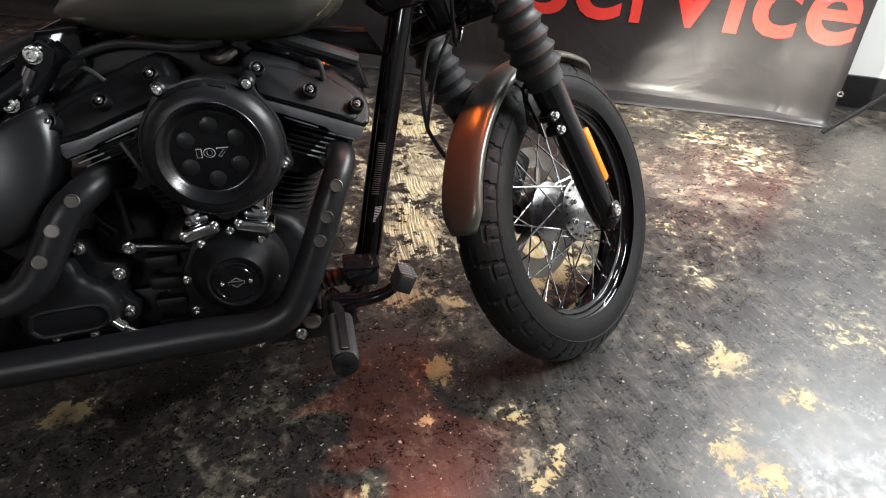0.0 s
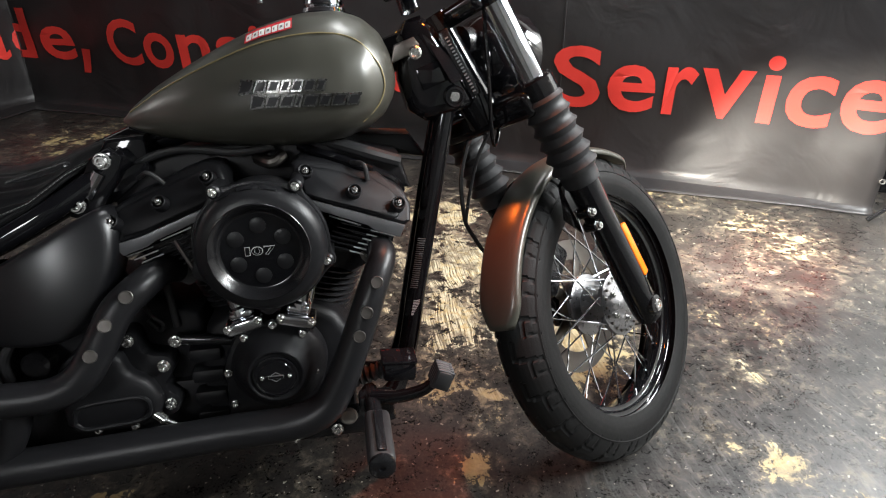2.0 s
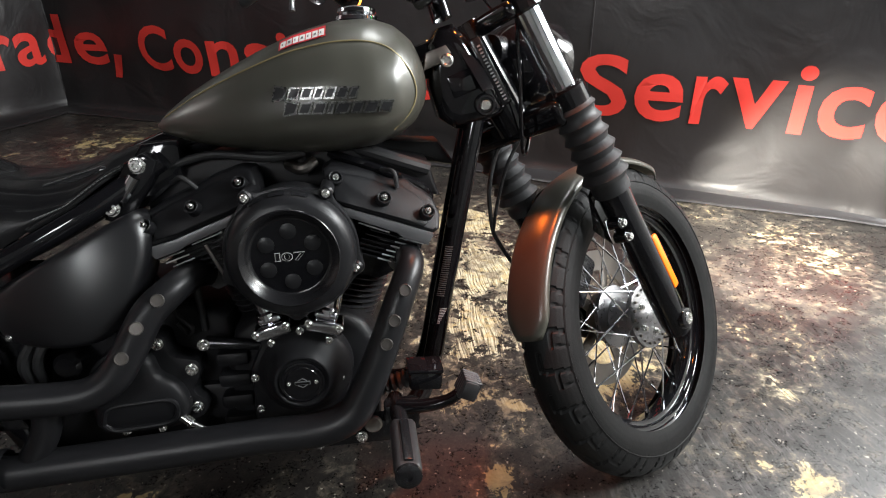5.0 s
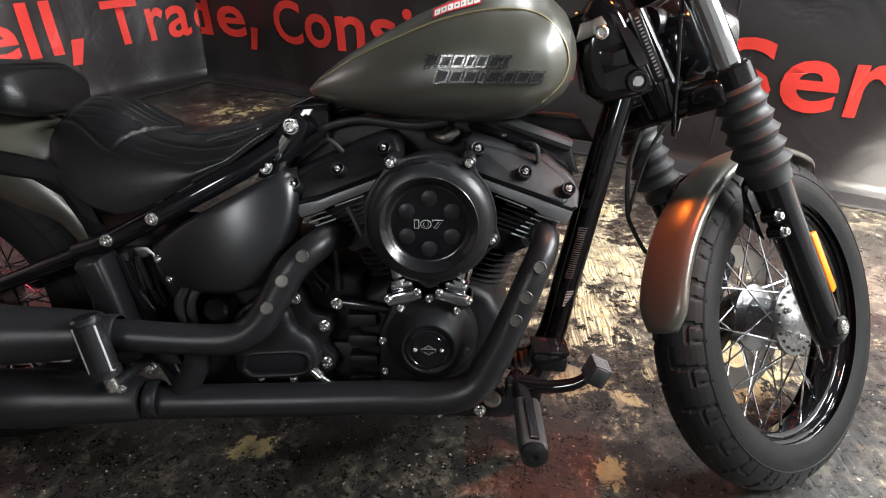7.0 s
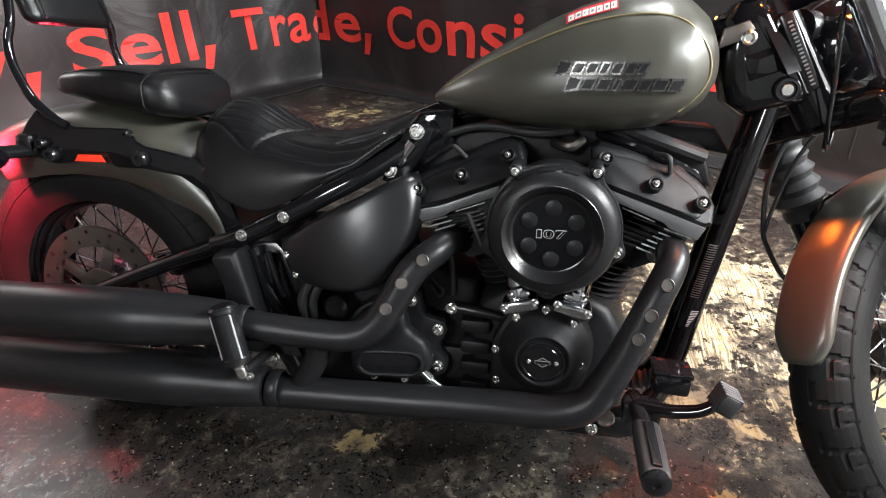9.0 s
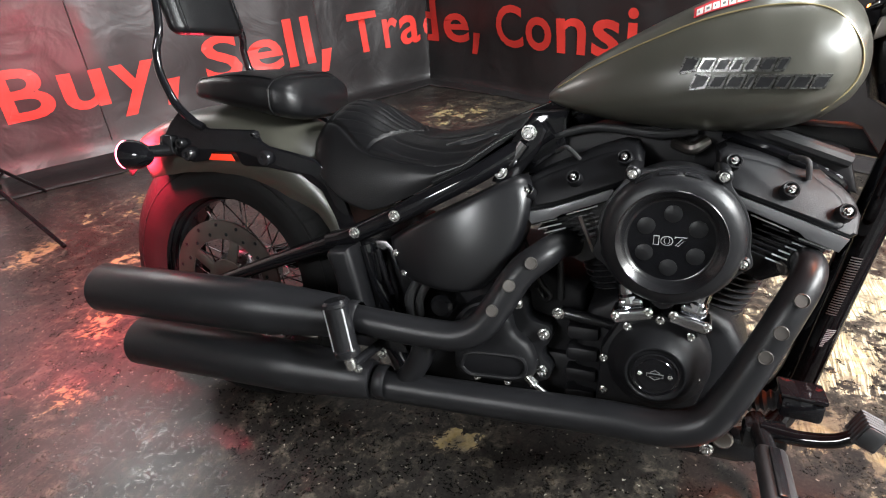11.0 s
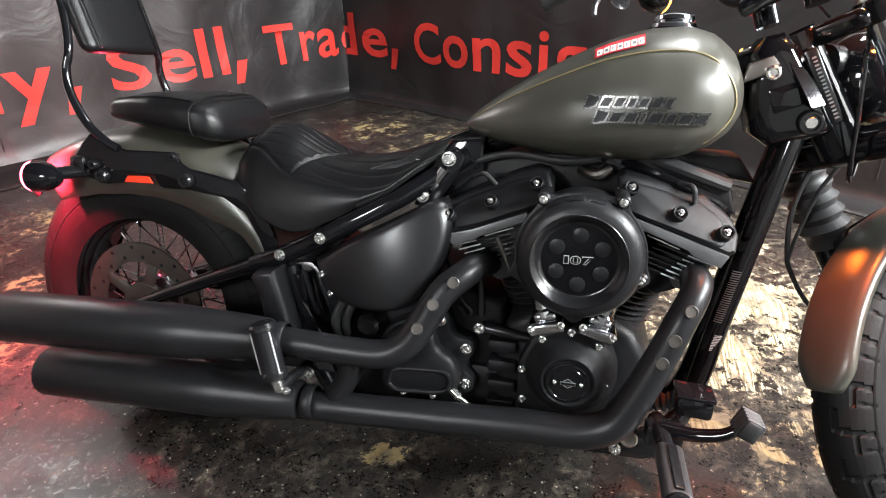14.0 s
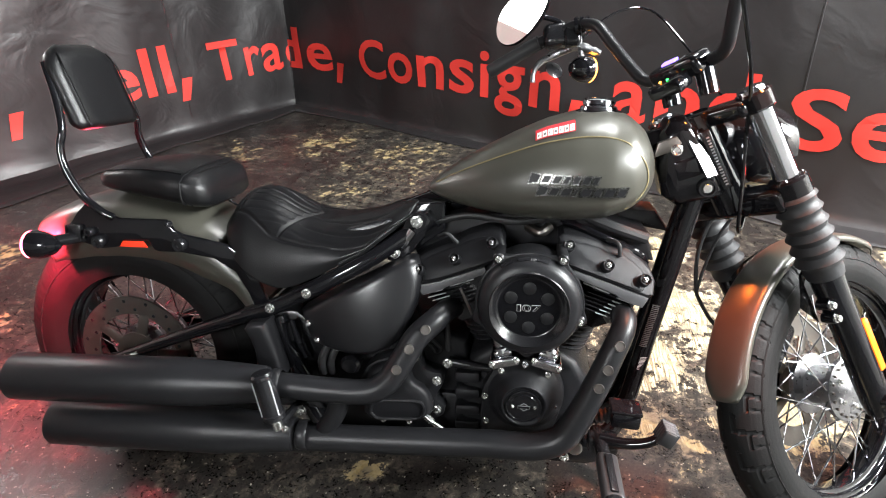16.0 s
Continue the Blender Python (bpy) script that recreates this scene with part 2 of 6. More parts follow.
    h = mth("ADD", mth("ADD", mth("MULTIPLY", worn, v=-0.12), mth("MULTIPLY", grain, v=0.10)), mth("ADD", mth("MULTIPLY", swirl, v=0.22), mth("ADD", mth("MULTIPLY", mth("MULTIPLY", broom, mth("MULTIPLY", worn, swept)), v=0.45), mth("MULTIPLY", mth("MULTIPLY", scratch, sheen_haze), v=0.3))))
    bp = N.new("ShaderNodeBump")
    bp.inputs["Strength"].default_value, bp.inputs["Distance"].default_value = 0.32, 0.003
    L.new(h, bp.inputs["Height"])
    L.new(bp.outputs[0], b.inputs["Normal"])
    return m


WORN = [(1.46, 0.80, 0.62, 1.0), (1.42, 1.30, 0.45, 0.85), (1.38, 0.48, 0.34, 1.0), (1.28, 0.25, 0.20, 0.9), (1.36, 0.12, 0.14, 0.9), (1.30, -0.07, 0.09, 0.8),
        (1.43, -0.23, 0.10, 0.85), (1.43, -0.33, 0.12, 0.85), (1.24, -0.19, 0.045, 0.8), (1.64, 0.36, 0.42, 1.1), (0.545, -0.035, 0.075, 1.05), (1.10, -0.34, 0.07, 0.7),
        (1.87, -0.08, 0.09, 0.75), (1.94, -0.16, 0.11, 0.8), (1.84, -0.42, 0.15, 0.8), (2.33, -0.17, 0.20, 0.75), (2.03, -0.30, 0.10, 0.6), (2.05, 0.10, 0.16, 0.75), (2.65, 0.80, 0.35, 0.62), (2.25, 0.40, 0.4, 0.45),
        (0.3, 2.3, 0.9, 0.55), (-0.4, 2.6, 0.6, 0.6), (-0.04, 1.75, 0.35, 0.75), (0.8, 1.7, 0.7, 0.6), (-0.9, 2.4, 0.5, 0.5), (2.4, 1.4, 0.6, 0.5),
        (-1.45, 0.42, 0.25, 0.75), (-0.97, 0.44, 0.3, 0.55), (-0.5, -0.18, 0.16, 0.75), (-0.75, 0.15, 0.3, 0.5), (-0.28, -0.38, 0.1, 0.6), (-1.5, 0.85, 0.5, 0.5)]
# scuffed places, also lightened where the floor shows sheen
SCUFF_SHEEN = [(1.95, -0.25, 0.75, 1.0), (2.2, 0.25, 0.7, 0.8), (1.7, -0.75, 0.5, 0.7), (2.6, -0.5, 0.8, 0.8), (-0.7, 0.0, 0.7, 0.5), (-0.2, -0.5, 0.5, 0.5), (0.2, 2.2, 1.4, 0.45)]
M_FLOOR = floor_material()

# ---- building helpers ----


def finish(name, bm, mat, smooth=True, angle=35):
    me = bpy.data.meshes.new(name)
    bmesh.ops.recalc_face_normals(bm, faces=bm.faces)
    bm.to_mesh(me)
    bm.free()
    me.materials.append(mat)
    if smooth:
        me.shade_smooth()
        me.set_sharp_from_angle(angle=radians(angle))
    return me


def under(parent, m):
    """The parent no deeper than a part of a thing, with the pose as seen from it."""
    m = m if m is not None else Matrix()
    while parent.parent and parent.parent.parent:
        m = parent.matrix_basis @ m
        parent = parent.parent
    return parent, m


def part(name, bm, mat, parent, label="", m=None, smooth=True, angle=35):
    ob = new(name, finish(name, bm, mat, smooth, angle))
    ob.parent, ob.matrix_basis = under(parent, m)
    return tagged(ob, label)


def again(ob, m, parent=None):
    """Another part on the same mesh, at the pose m."""
    o = new(ob.name.split(".")[0], ob.data)
    o.parent = parent or ob.parent
    o.matrix_basis = m
    return o


def thing(name, label, category, m=None, group=""):
    ob = new(name)
    ob.empty_display_size = 0.1
    if m is not None:
        ob.matrix_basis = m
    return tagged(ob, label, category, group)


def box(bm, size, at=(0, 0, 0), rot=(0, 0, 0), bevel=0.0, seg=2):
    r = bmesh.ops.create_cube(bm, size=1)
    vs = r["verts"]
    bmesh.ops.scale(bm, vec=size, verts=vs)
    if bevel:
        es = {e for v in vs for e in v.link_edges}
        q = bmesh.ops.bevel(bm, geom=list(es), offset=bevel, segments=seg, affect="EDGES", profile=0.5)
        vs = list({v for f in q["faces"] for v in f.verts} | {v for v in vs if v.is_valid})
    bmesh.ops.transform(bm, matrix=pose(*at, *rot), verts=vs)
    return vs


def spin(bm, profile, center=(0, 0, 0), axis=(0, 1, 0), n=48, start=0.0, turn=360.0, scale=(1, 1, 1)):
    """Turns a profile of (along, radius) about an axis."""
    ax = Vector(axis).normalized()
    q = Vector((0, 0, 1)).rotation_difference(ax).to_matrix()
    c = Vector(center)
    full = abs(turn - 360) < 1e-6
    rings = []
    for i in range(n if full else n + 1):
        a = radians(start + turn * i / n)
        ring = []
        for h, r in profile:
            p = Vector((math.cos(a) * r * scale[0], math.sin(a) * r * scale[1], h * scale[2]))
            ring.append(bm.verts.new(c + q @ p))
        rings.append(ring)
    k = len(rings)
    for i in range(k if full else k - 1):
        a, b2 = rings[i], rings[(i + 1) % k]
        for j in range(len(profile) - 1):
            try:
                bm.faces.new((a[j], b2[j], b2[j + 1], a[j + 1]))
            except ValueError:
                pass
    bmesh.ops.remove_doubles(bm, verts=[v for r in rings for v in r], dist=1e-5)


def glide(pts, steps=8):
    """A smooth line through points."""
    P = [Vector(p) for p in pts]
    P = [2 * P[0] - P[1]] + P + [2 * P[-1] - P[-2]]
    out = []
    for i in range(1, len(P) - 2):
        for s in range(steps):
            t = s / steps
            a, b2, c, d = P[i - 1], P[i], P[i + 1], P[i + 2]
            out.append(0.5 * (2 * b2 + (c - a) * t + (2 * a - 5 * b2 + 4 * c - d) * t * t + (3 * b2 - a - 3 * c + d) * t ** 3))
    out.append(P[-2])
    return out


def tube(bm, pts, radius, n=16, steps=8, cap=True, flat=1.0, smooth_line=True):
    """A round bar along a line; radius may be a list, one for each given point."""
    line = glide(pts, steps) if smooth_line and len(pts) > 2 else [Vector(p) for p in pts]
    rad = radius if isinstance(radius, (list, tuple)) else [radius] * len(pts)
    rs = list(np.interp(np.linspace(0, len(pts) - 1, len(line)), range(len(pts)), rad))
    up = Vector((0, 1, 0))
    rings = []
    for i, p in enumerate(line):
        d = (line[min(i + 1, len(line) - 1)] - line[max(i - 1, 0)]).normalized()
        if abs(d.dot(up)) > 0.95:
            up = Vector((0, 0, 1)) if abs(d.z) < 0.9 else Vector((1, 0, 0))
        u = (up - d * up.dot(d)).normalized()
        w = d.cross(u)
        rings.append([bm.verts.new(p + (u * math.cos(a) * flat + w * math.sin(a)) * rs[i]) for a in [2 * math.pi * k / n for k in range(n)]])
    for a, b2 in zip(rings, rings[1:]):
        for k in range(n):
            bm.faces.new((a[k], a[(k + 1) % n], b2[(k + 1) % n], b2[k]))
    if cap:
        bm.faces.new(rings[0][::-1])
        bm.faces.new(rings[-1])
    return rings


def plate(bm, outline, y0, y1, bevel=0.0, seg=2):
    """A plate cut to an outline of (x, z), between two y."""
    a = [bm.verts.new((x, y0, z)) for x, z in outline]
    b2 = [bm.verts.new((x, y1, z)) for x, z in outline]
    f = [bm.faces.new(a), bm.faces.new(b2[::-1])]
    n = len(a)
    for i in range(n):
        f.append(bm.faces.new((a[i], b2[i], b2[(i + 1) % n], a[(i + 1) % n])))
    bmesh.ops.recalc_face_normals(bm, faces=f)
    if bevel:
        es = list(f[0].edges) + list(f[1].edges)
        bmesh.ops.bevel(bm, geom=es, offset=bevel, segments=seg, affect="EDGES", profile=0.5)


def skin(bm, rows, close_rows=False, cap=True):
    """A surface through rows of points with equal counts (rings if close_rows)."""
    R = [[bm.verts.new(p) for p in r] for r in rows]
    n = len(R[0])
    for a, b2 in zip(R, R[1:]):
        for k in range(n if close_rows else n - 1):
            try:
                bm.faces.new((a[k], a[(k + 1) % n], b2[(k + 1) % n], b2[k]))
            except ValueError:
                pass
    if cap and close_rows:
        bm.faces.new(R[0][::-1])
        bm.faces.new(R[-1])


def bolt_mesh(name, r=0.008, h=0.008, mat=None):
    bm = bmesh.new()
    spin(bm, [(0, 0), (0, r * 1.25), (h * 0.25, r * 1.25), (h * 0.25, r), (h * 0.85, r), (h, r * 0.8), (h, r * 0.5), (h * 0.6, r * 0.45), (h * 0.6, 0)],
         axis=(0, -1, 0), n=12)
    return finish(name, bm, mat or M_BOLT)


def bolts(parent, places, me, name="bolt", m=None):
    for p in places:
        o = new(name, me)
        o.parent, o.matrix_basis = under(parent, (m or Matrix()) @ Matrix.Translation(p))


def joined_text(s, size, width=None, bold=0.0, depth=0.0, shear=0.0):
    """Vertices and faces of lettering, lower left at the origin, in its own plane."""
    cu = bpy.data.curves.new("text", "FONT")
    cu.body, cu.size, cu.offset, cu.extrude, cu.shear, cu.resolution_u = s, size, bold, depth, shear, 4
    ob = bpy.data.objects.new("text", cu)
    scene.collection.objects.link(ob)
    bpy.context.view_layer.update()
    me = bpy.data.meshes.new_from_object(ob.evaluated_get(bpy.context.evaluated_depsgraph_get()))
    bpy.data.objects.remove(ob)
    bm = bmesh.new()
    bm.from_mesh(me)
    bpy.data.meshes.remove(me)
    x0, x1 = min(v.co.x for v in bm.verts), max(v.co.x for v in bm.verts)
    for v in bm.verts:
        v.co.x -= x0
        if width:
            v.co.x *= width / (x1 - x0)
    return bm

# ---- the place ----
CORNER = Vector((-1.0, 3.65))
U_RIGHT, U_LEFT = Vector((0.8457, -0.5336)), Vector((-0.505, -0.863))
IN_RIGHT, IN_LEFT = Vector((-0.5336, -0.8457)), Vector((0.863, -0.505))
BAN_L, BAN_R, BAN_TOP = -3.05, 5.02, 2.15


def banner_point(u, z, off=0.0):
    """A place on the banner: u metres along it from the corner, z up; with its folds."""
    k = 0.5 + 0.5 * math.tanh(u / 0.04)
    base = CORNER + (U_RIGHT * max(u, 0) if u > 0 else U_LEFT * (-u))
    inward = (IN_LEFT * (1 - k) + IN_RIGHT * k).normalized()
    sag = 0.02 * math.exp(-(u / 0.07) ** 2)
    fold = 0.010 * math.sin(5.1 * u + 1.3 * z + 0.6) + 0.006 * math.sin(11.7 * u - 3.0 * z) + 0.014 * math.sin(2.2 * u - 1.8 * z + 2)
    fold += 0.009 * math.sin(9.0 * z + 2.0 * math.sin(1.9 * u)) * math.exp(-((z - 0.2) / 0.25) ** 2)
    fold += 0.012 * noise.noise(Vector((u * 2.3, z * 2.0, 0.3)))
    fold += 0.006 * noise.noise(Vector((u * 5.5 + 0.8 * z, z * 3.2, 4.1)))
    reach = float(np.interp(u, (-3, -2.3, -1.2, -0.4, 0, 0.4, 1.2, 3.9, 4.6, 5.05), (0.3, 0.34, 0.18, 0.18, 0.12, 0.13, 0.08, 0.15, 0.09, 0.03)))
    lip = reach * float(np.interp(z, (0.004, 0.008, 0.014, 0.024, 0.05, 0.10), (1.0, 0.75, 0.45, 0.2, 0.06, 0.0)))
    p = base + inward * (0.03 + sag + fold + lip + off)
    return Vector((p.x, p.y, z))


LETTERS = [("Buy,", ((-2.906, -2.655), (-2.611, -2.387), (-2.348, -2.098), (-2.080, -1.970))),
           ("Sell,", ((-1.800, -1.560), (-1.520, -1.280), (-1.245, -1.178), (-1.110, -1.045), (-1.020, -0.905))),
           ("Trade,", ((-0.746, -0.500), (-0.462, -0.336), (-0.324, -0.136), (-0.100, 0.200), (0.272, 0.534), (0.546, 0.661))),
           ("Consign,", ((0.850, 1.100), (1.127, 1.358), (1.400, 1.618), (1.664, 1.870), (1.915, 1.985), (2.027, 2.248), (2.292, 2.503), (2.543, 2.650))),
           ("and", ((2.805, 2.990), (3.030, 3.240), (3.280, 3.490))),
           ("Service", ((3.625, 3.843), (3.873, 4.076), (4.112, 4.240), (4.250, 4.456), (4.488, 4.550), (4.584, 4.752), (4.778, 4.960)))]


def build_banner():
    t = thing("banner", "long black vinyl banner with red lettering, hung round a corner", "banner")
    bm = bmesh.new()
    us = np.arange(BAN_L, BAN_R + 0.001, 0.0345)
    zs = [0.004, 0.008, 0.011, 0.014, 0.019, 0.024, 0.035, 0.05, 0.07, 0.10, 0.15] + list(np.arange(0.2, BAN_TOP + 0.01, 0.05))
    skin(bm, [[banner_point(u, z) for z in zs] for u in us])
    sheet = part("sheet", bm, M_VINYL, t)
    md = sheet.modifiers.new("thick", "SOLIDIFY")
    md.thickness, md.offset = 0.0015, -1
    # upright seams
    for u in (-2.45, -0.98, 0.06, 3.66):
        bm = bmesh.new()
        tube(bm, [banner_point(u, z, 0.002) for z in np.arange(0.12, BAN_TOP, 0.15)], 0.004, 6, 2)
        part("seam", bm, M_VINYL, t)
    base, cap = 0.318, 0.272
    for text, spans in LETTERS:
        for ch, (u0, u1) in zip(text, spans):
            if ch == ",":
                one = bmesh.new()
                wide = u1 - u0
                one.faces.new([one.verts.new(p) for p in ((0, -0.075, 0), (wide * 0.50, -0.075, 0), (wide, 0.075, 0), (wide * 0.30, 0.075, 0))])
            else:
                one = joined_text(ch, cap / 0.73, bold=0.0068)
                lo, hi = min(v.co.y for v in one.verts), max(v.co.y for v in one.verts)
                to_lo = -0.088 if ch in "gy" else -0.002
                to_hi = 0.306 if ch in "dl" else cap if ch in "BSTCi" else 0.205
                x1 = max(v.co.x for v in one.verts)
                for v in one.verts:
                    v.co = Vector((v.co.x * (u1 - u0) / x1, to_lo + (v.co.y - lo) / (hi - lo) * (to_hi - to_lo), 0))
            bmesh.ops.remove_doubles(one, verts=one.verts, dist=1e-4)
            bmesh.ops.triangulate(one, faces=one.faces)
            for _ in range(3):
                es = [e for e in one.edges if e.calc_length() > 0.05]
                if es:
                    bmesh.ops.subdivide_edges(one, edges=es, cuts=1)
                    bmesh.ops.triangulate(one, faces=one.faces)
            for v in one.verts:
                v.co = banner_point(u0 + v.co.x, base + v.co.y, 0.006)
            part("letter", one, M_LETTER, t, smooth=False)
    # brass eyelets along the right-hand end
    bm = bmesh.new()
    spin(bm, [(0, 0.006), (0.002, 0.006), (0.003, 0.009), (0.002, 0.012), (0, 0.012)], n=12)
    me = finish("eyelet", bm, M_BOLT)
    for z in (0.14, 0.75, 1.4):
        o = new("eyelet", me)
        o.parent = t
        p = banner_point(BAN_R - 0.03, z, 0.003)
        o.matrix_basis = Matrix.Translation(p) @ Vector((IN_RIGHT.x, IN_RIGHT.y, 0)).to_track_quat("Y", "Z").to_matrix().to_4x4()
    return t


def build_room():
    bm = bmesh.new()
    R = 9.0
    n = 36
    g = [[bm.verts.new((-R + 1 + 2 * R * i / n, -R + 1 + 2 * R * j / n, 0)) for j in range(n + 1)] for i in range(n + 1)]
    for i in range(n):
        for j in range(n):
            bm.faces.new((g[i][j], g[i + 1][j], g[i + 1][j + 1], g[i][j + 1]))
    fl = new("floor", finish("floor", bm, M_FLOOR, False))
    tagged(fl, "dark painted concrete floor, worn through to pale screed", "floor", kind="structure")
    rot = math.degrees(math.atan2(U_RIGHT.y, U_RIGHT.x))

    def wall(name, a, b2, label, h=2.9, mat=None):
        a, b2 = Vector(a), Vector(b2)
        d = b2 - a
        bm = bmesh.new()
        box(bm, (d.length, 0.12, h), (0, 0, h / 2))
        o = new(name, finish(name, bm, mat or M_WALL, False))
        mid = (a + b2) / 2
        o.matrix_basis = pose(mid.x, mid.y, 0, 0, 0, math.degrees(math.atan2(d.y, d.x)))
        return tagged(o, label, "wall", kind="structure")

    back = CORNER - U_RIGHT * 0.3 - U_LEFT * 0.3
    e1, e2 = back + U_RIGHT * 8.0, back + U_LEFT * 7.0
    e3 = e1 + U_LEFT * 7.0
    wall("wall_right", back, e1, "white painted wall behind the banner")
    wall("wall_left", e2, back, "white painted wall behind the banner")
    # unseen walls: east bounces fill light, south is greyed to dim reflections
    wall("wall_east", e1, e3, "unseen white wall of the showroom, bounces fill light")
    wall("wall_south", e3, e2, "unseen wall of the showroom, greyed to dim reflections", mat=M_DIMWALL)
    bm = bmesh.new()
    box(bm, (8.4, 7.4, 0.1), (0, 0, 0))
    c = new("ceiling", finish("ceiling", bm, M_DARKWALL, False))
    mid = (back + e3) / 2
    c.matrix_basis = pose(mid.x, mid.y, 2.95, 0, 0, rot)
    tagged(c, "plain dark ceiling of the showroom", "ceiling", kind="structure")
    for a, b2 in ((back, e1), (e2, back)):
        d = b2 - a
        inward = IN_RIGHT if abs(d.normalized().dot(U_RIGHT)) > 0.9 else IN_LEFT
        mid = (a + b2) / 2 + inward * 0.072
        bm = bmesh.new()
        box(bm, (d.length - 0.3, 0.02, 0.14), (0, 0, 0.071), bevel=0.004)
        o = new("baseboard", finish("baseboard", bm, M_SATIN))
        o.matrix_basis = pose(mid.x, mid.y, 0, 0, 0, math.degrees(math.atan2(d.y, d.x)))
        tagged(o, "black painted baseboard along a white wall", "baseboard", kind="structure")


build_room()
build_banner()

# ---- motorcycle ----
LEAN, STEER, RAKE = 10.4, 39.0, 30.0
moto = thing("motorcycle", "olive matte cruiser motorcycle with black engine, leaning on its side stand", "motorcycle", pose(0, 0, 0, -LEAN))
WHEEL_F = Vector((1.610, 0, 0.305))
PIVOT = WHEEL_F + Vector((-math.cos(radians(RAKE)), 0, -math.sin(radians(RAKE)))) * 0.03
AXIS = Vector((-math.sin(radians(RAKE)), 0, math.cos(radians(RAKE))))
TURN = Matrix.Translation(PIVOT) @ Matrix.Rotation(radians(STEER), 4, AXIS) @ Matrix.Translation(-PIVOT)

BOLT_T = bolt_mesh("bolt", 0.003, 0.004)
BOLT_X = bolt_mesh("bolt", 0.0105, 0.011)
BOLT, BOLT_L = bolt_mesh("bolt", 0.0055, 0.008), bolt_mesh("bolt", 0.0085, 0.010)


def build_wheel(name, at, tyre_r, tyre_w, rim_r, disc_y, spokes, m, hub_r, disc_r):
    """A laced wheel on a rim mesh, with tyre, hub, spokes and brake disc. Its axle lies along y."""
    w = tyre_w
    bm = bmesh.new()
    rw = w * 0.36
    # rolled lip, bead seat and two steps down to the well
    half = [(1.0, 0.012), (1.06, 0.009), (1.08, 0.004), (1.02, -0.001), (0.94, -0.003), (0.90, -0.006), (0.78, -0.007), (0.74, -0.009), (0.71, -0.015), (0.56, -0.017), (0.52, -0.019), (0.48, -0.026), (0.30, -0.028)]
    spin(bm, [(-rw * f, rim_r + d) for f, d in half] + [(rw * f, rim_r + d) for f, d in half[::-1]] + [(0, rim_r + 0.004), (-rw, rim_r + 0.012)], n=96)
    rim = part(name, bm, M_GLOSS, moto, "gloss black laced rim", m=m @ Matrix.Translation(at))
    bm = bmesh.new()
    h = tyre_r - rim_r
    prof = []
    for k in range(-12, 13):
        a = k / 12
        y = w / 2 * math.sin(a * math.pi * 0.58) / math.sin(math.pi * 0.5)
        y = max(-w / 2, min(w / 2, w / 2 * math.sin(a * math.pi / 2 * 1.25)))
        r = tyre_r - h * (1 - math.cos(min(1, abs(a)) * math.pi / 2 * 1.18)) * 0.86
        prof.append((y * (1 if abs(a) < 0.8 else 1 - (abs(a) - 0.8) * 0.35), r))
    # tread cut with hooked grooves and short sipes
    nblk, per = 26, 22

    def groove(u, f):
        g = abs(f)
        u = (u - 0.30 * g + (0.5 if f > 0 else 0.0)) % 1.0
        d = 0.0
        if 0.12 < g < 0.60 and 0.40 < u < 0.53:
            d = 1.0
        if 0.10 < g < 0.19 and 0.05 < u < 0.53:
            d = 1.0
        if 0.34 < g < 0.41 and 0.53 <= u < 0.92:
            d = 1.0
        if 0.44 < g < 0.66 and 0.80 < u < 0.87:
            d = 0.8
        return d

    n, m2 = nblk * per, 72
    rings = []
    for i in range(n):
        ang = 2 * math.pi * i / n
        ring = []
        for j in range(m2 + 1):
            f = -1 + 2 * j / m2
            q = (f + 1) / 2 * (len(prof) - 1)
            k = min(int(q), len(prof) - 2)
            y = prof[k][0] + (prof[k + 1][0] - prof[k][0]) * (q - k)
            r = prof[k][1] + (prof[k + 1][1] - prof[k][1]) * (q - k)
            r -= (0.0045 if w < 0.12 else 0.003) * groove(i % per / per, f)
            ring.append(bm.verts.new((math.cos(ang) * r, y, math.sin(ang) * r)))
        rings.append(ring)
    for i in range(n):
        r0, r1 = rings[i], rings[(i + 1) % n]
        for j in range(m2):
            bm.faces.new((r0[j], r1[j], r1[j + 1], r0[j + 1]))
    part("tyre", bm, M_TYRE, rim, "black road tyre with hooked tread grooves", angle=28)
    # raised marks round the sidewall
    rng2 = random.Random(4)
    marks = {}
    for sd in (-1, 1):
        for wd in (1.6, 2.2, 2.8):
            bm = bmesh.new()
            spin(bm, [(sd * w * 0.474, tyre_r - h * 0.62), (sd * (w * 0.474 + 0.0016), tyre_r - h * 0.63), (sd * (w * 0.462 + 0.0016), tyre_r - h * 0.72), (sd * w * 0.460, tyre_r - h * 0.73)], n=2, turn=wd)
            marks[sd, wd] = finish("sidewall_bar", bm, M_TYRE)
        for a0 in (20, 140, 260):
            ang = a0
            for k in range(13):
                wd = rng2.choice((1.6, 2.2, 2.8))
                if k != 6:
                    o = new("sidewall_bar", marks[sd, wd])
                    o.parent = rim
                    o.matrix_basis = Matrix.Rotation(radians(ang), 4, "Y")
                ang += wd + 0.9
    bm = bmesh.new()
    for s in (-1, 1):
        spin(bm, [(s * (w * 0.47), tyre_r - h * 0.50), (s * (w * 0.487), tyre_r - h * 0.53), (s * (w * 0.47), tyre_r - h * 0.56)], n=72)
    part("sidewall_rib", bm, M_TYRE, rim)
    bm = bmesh.new()
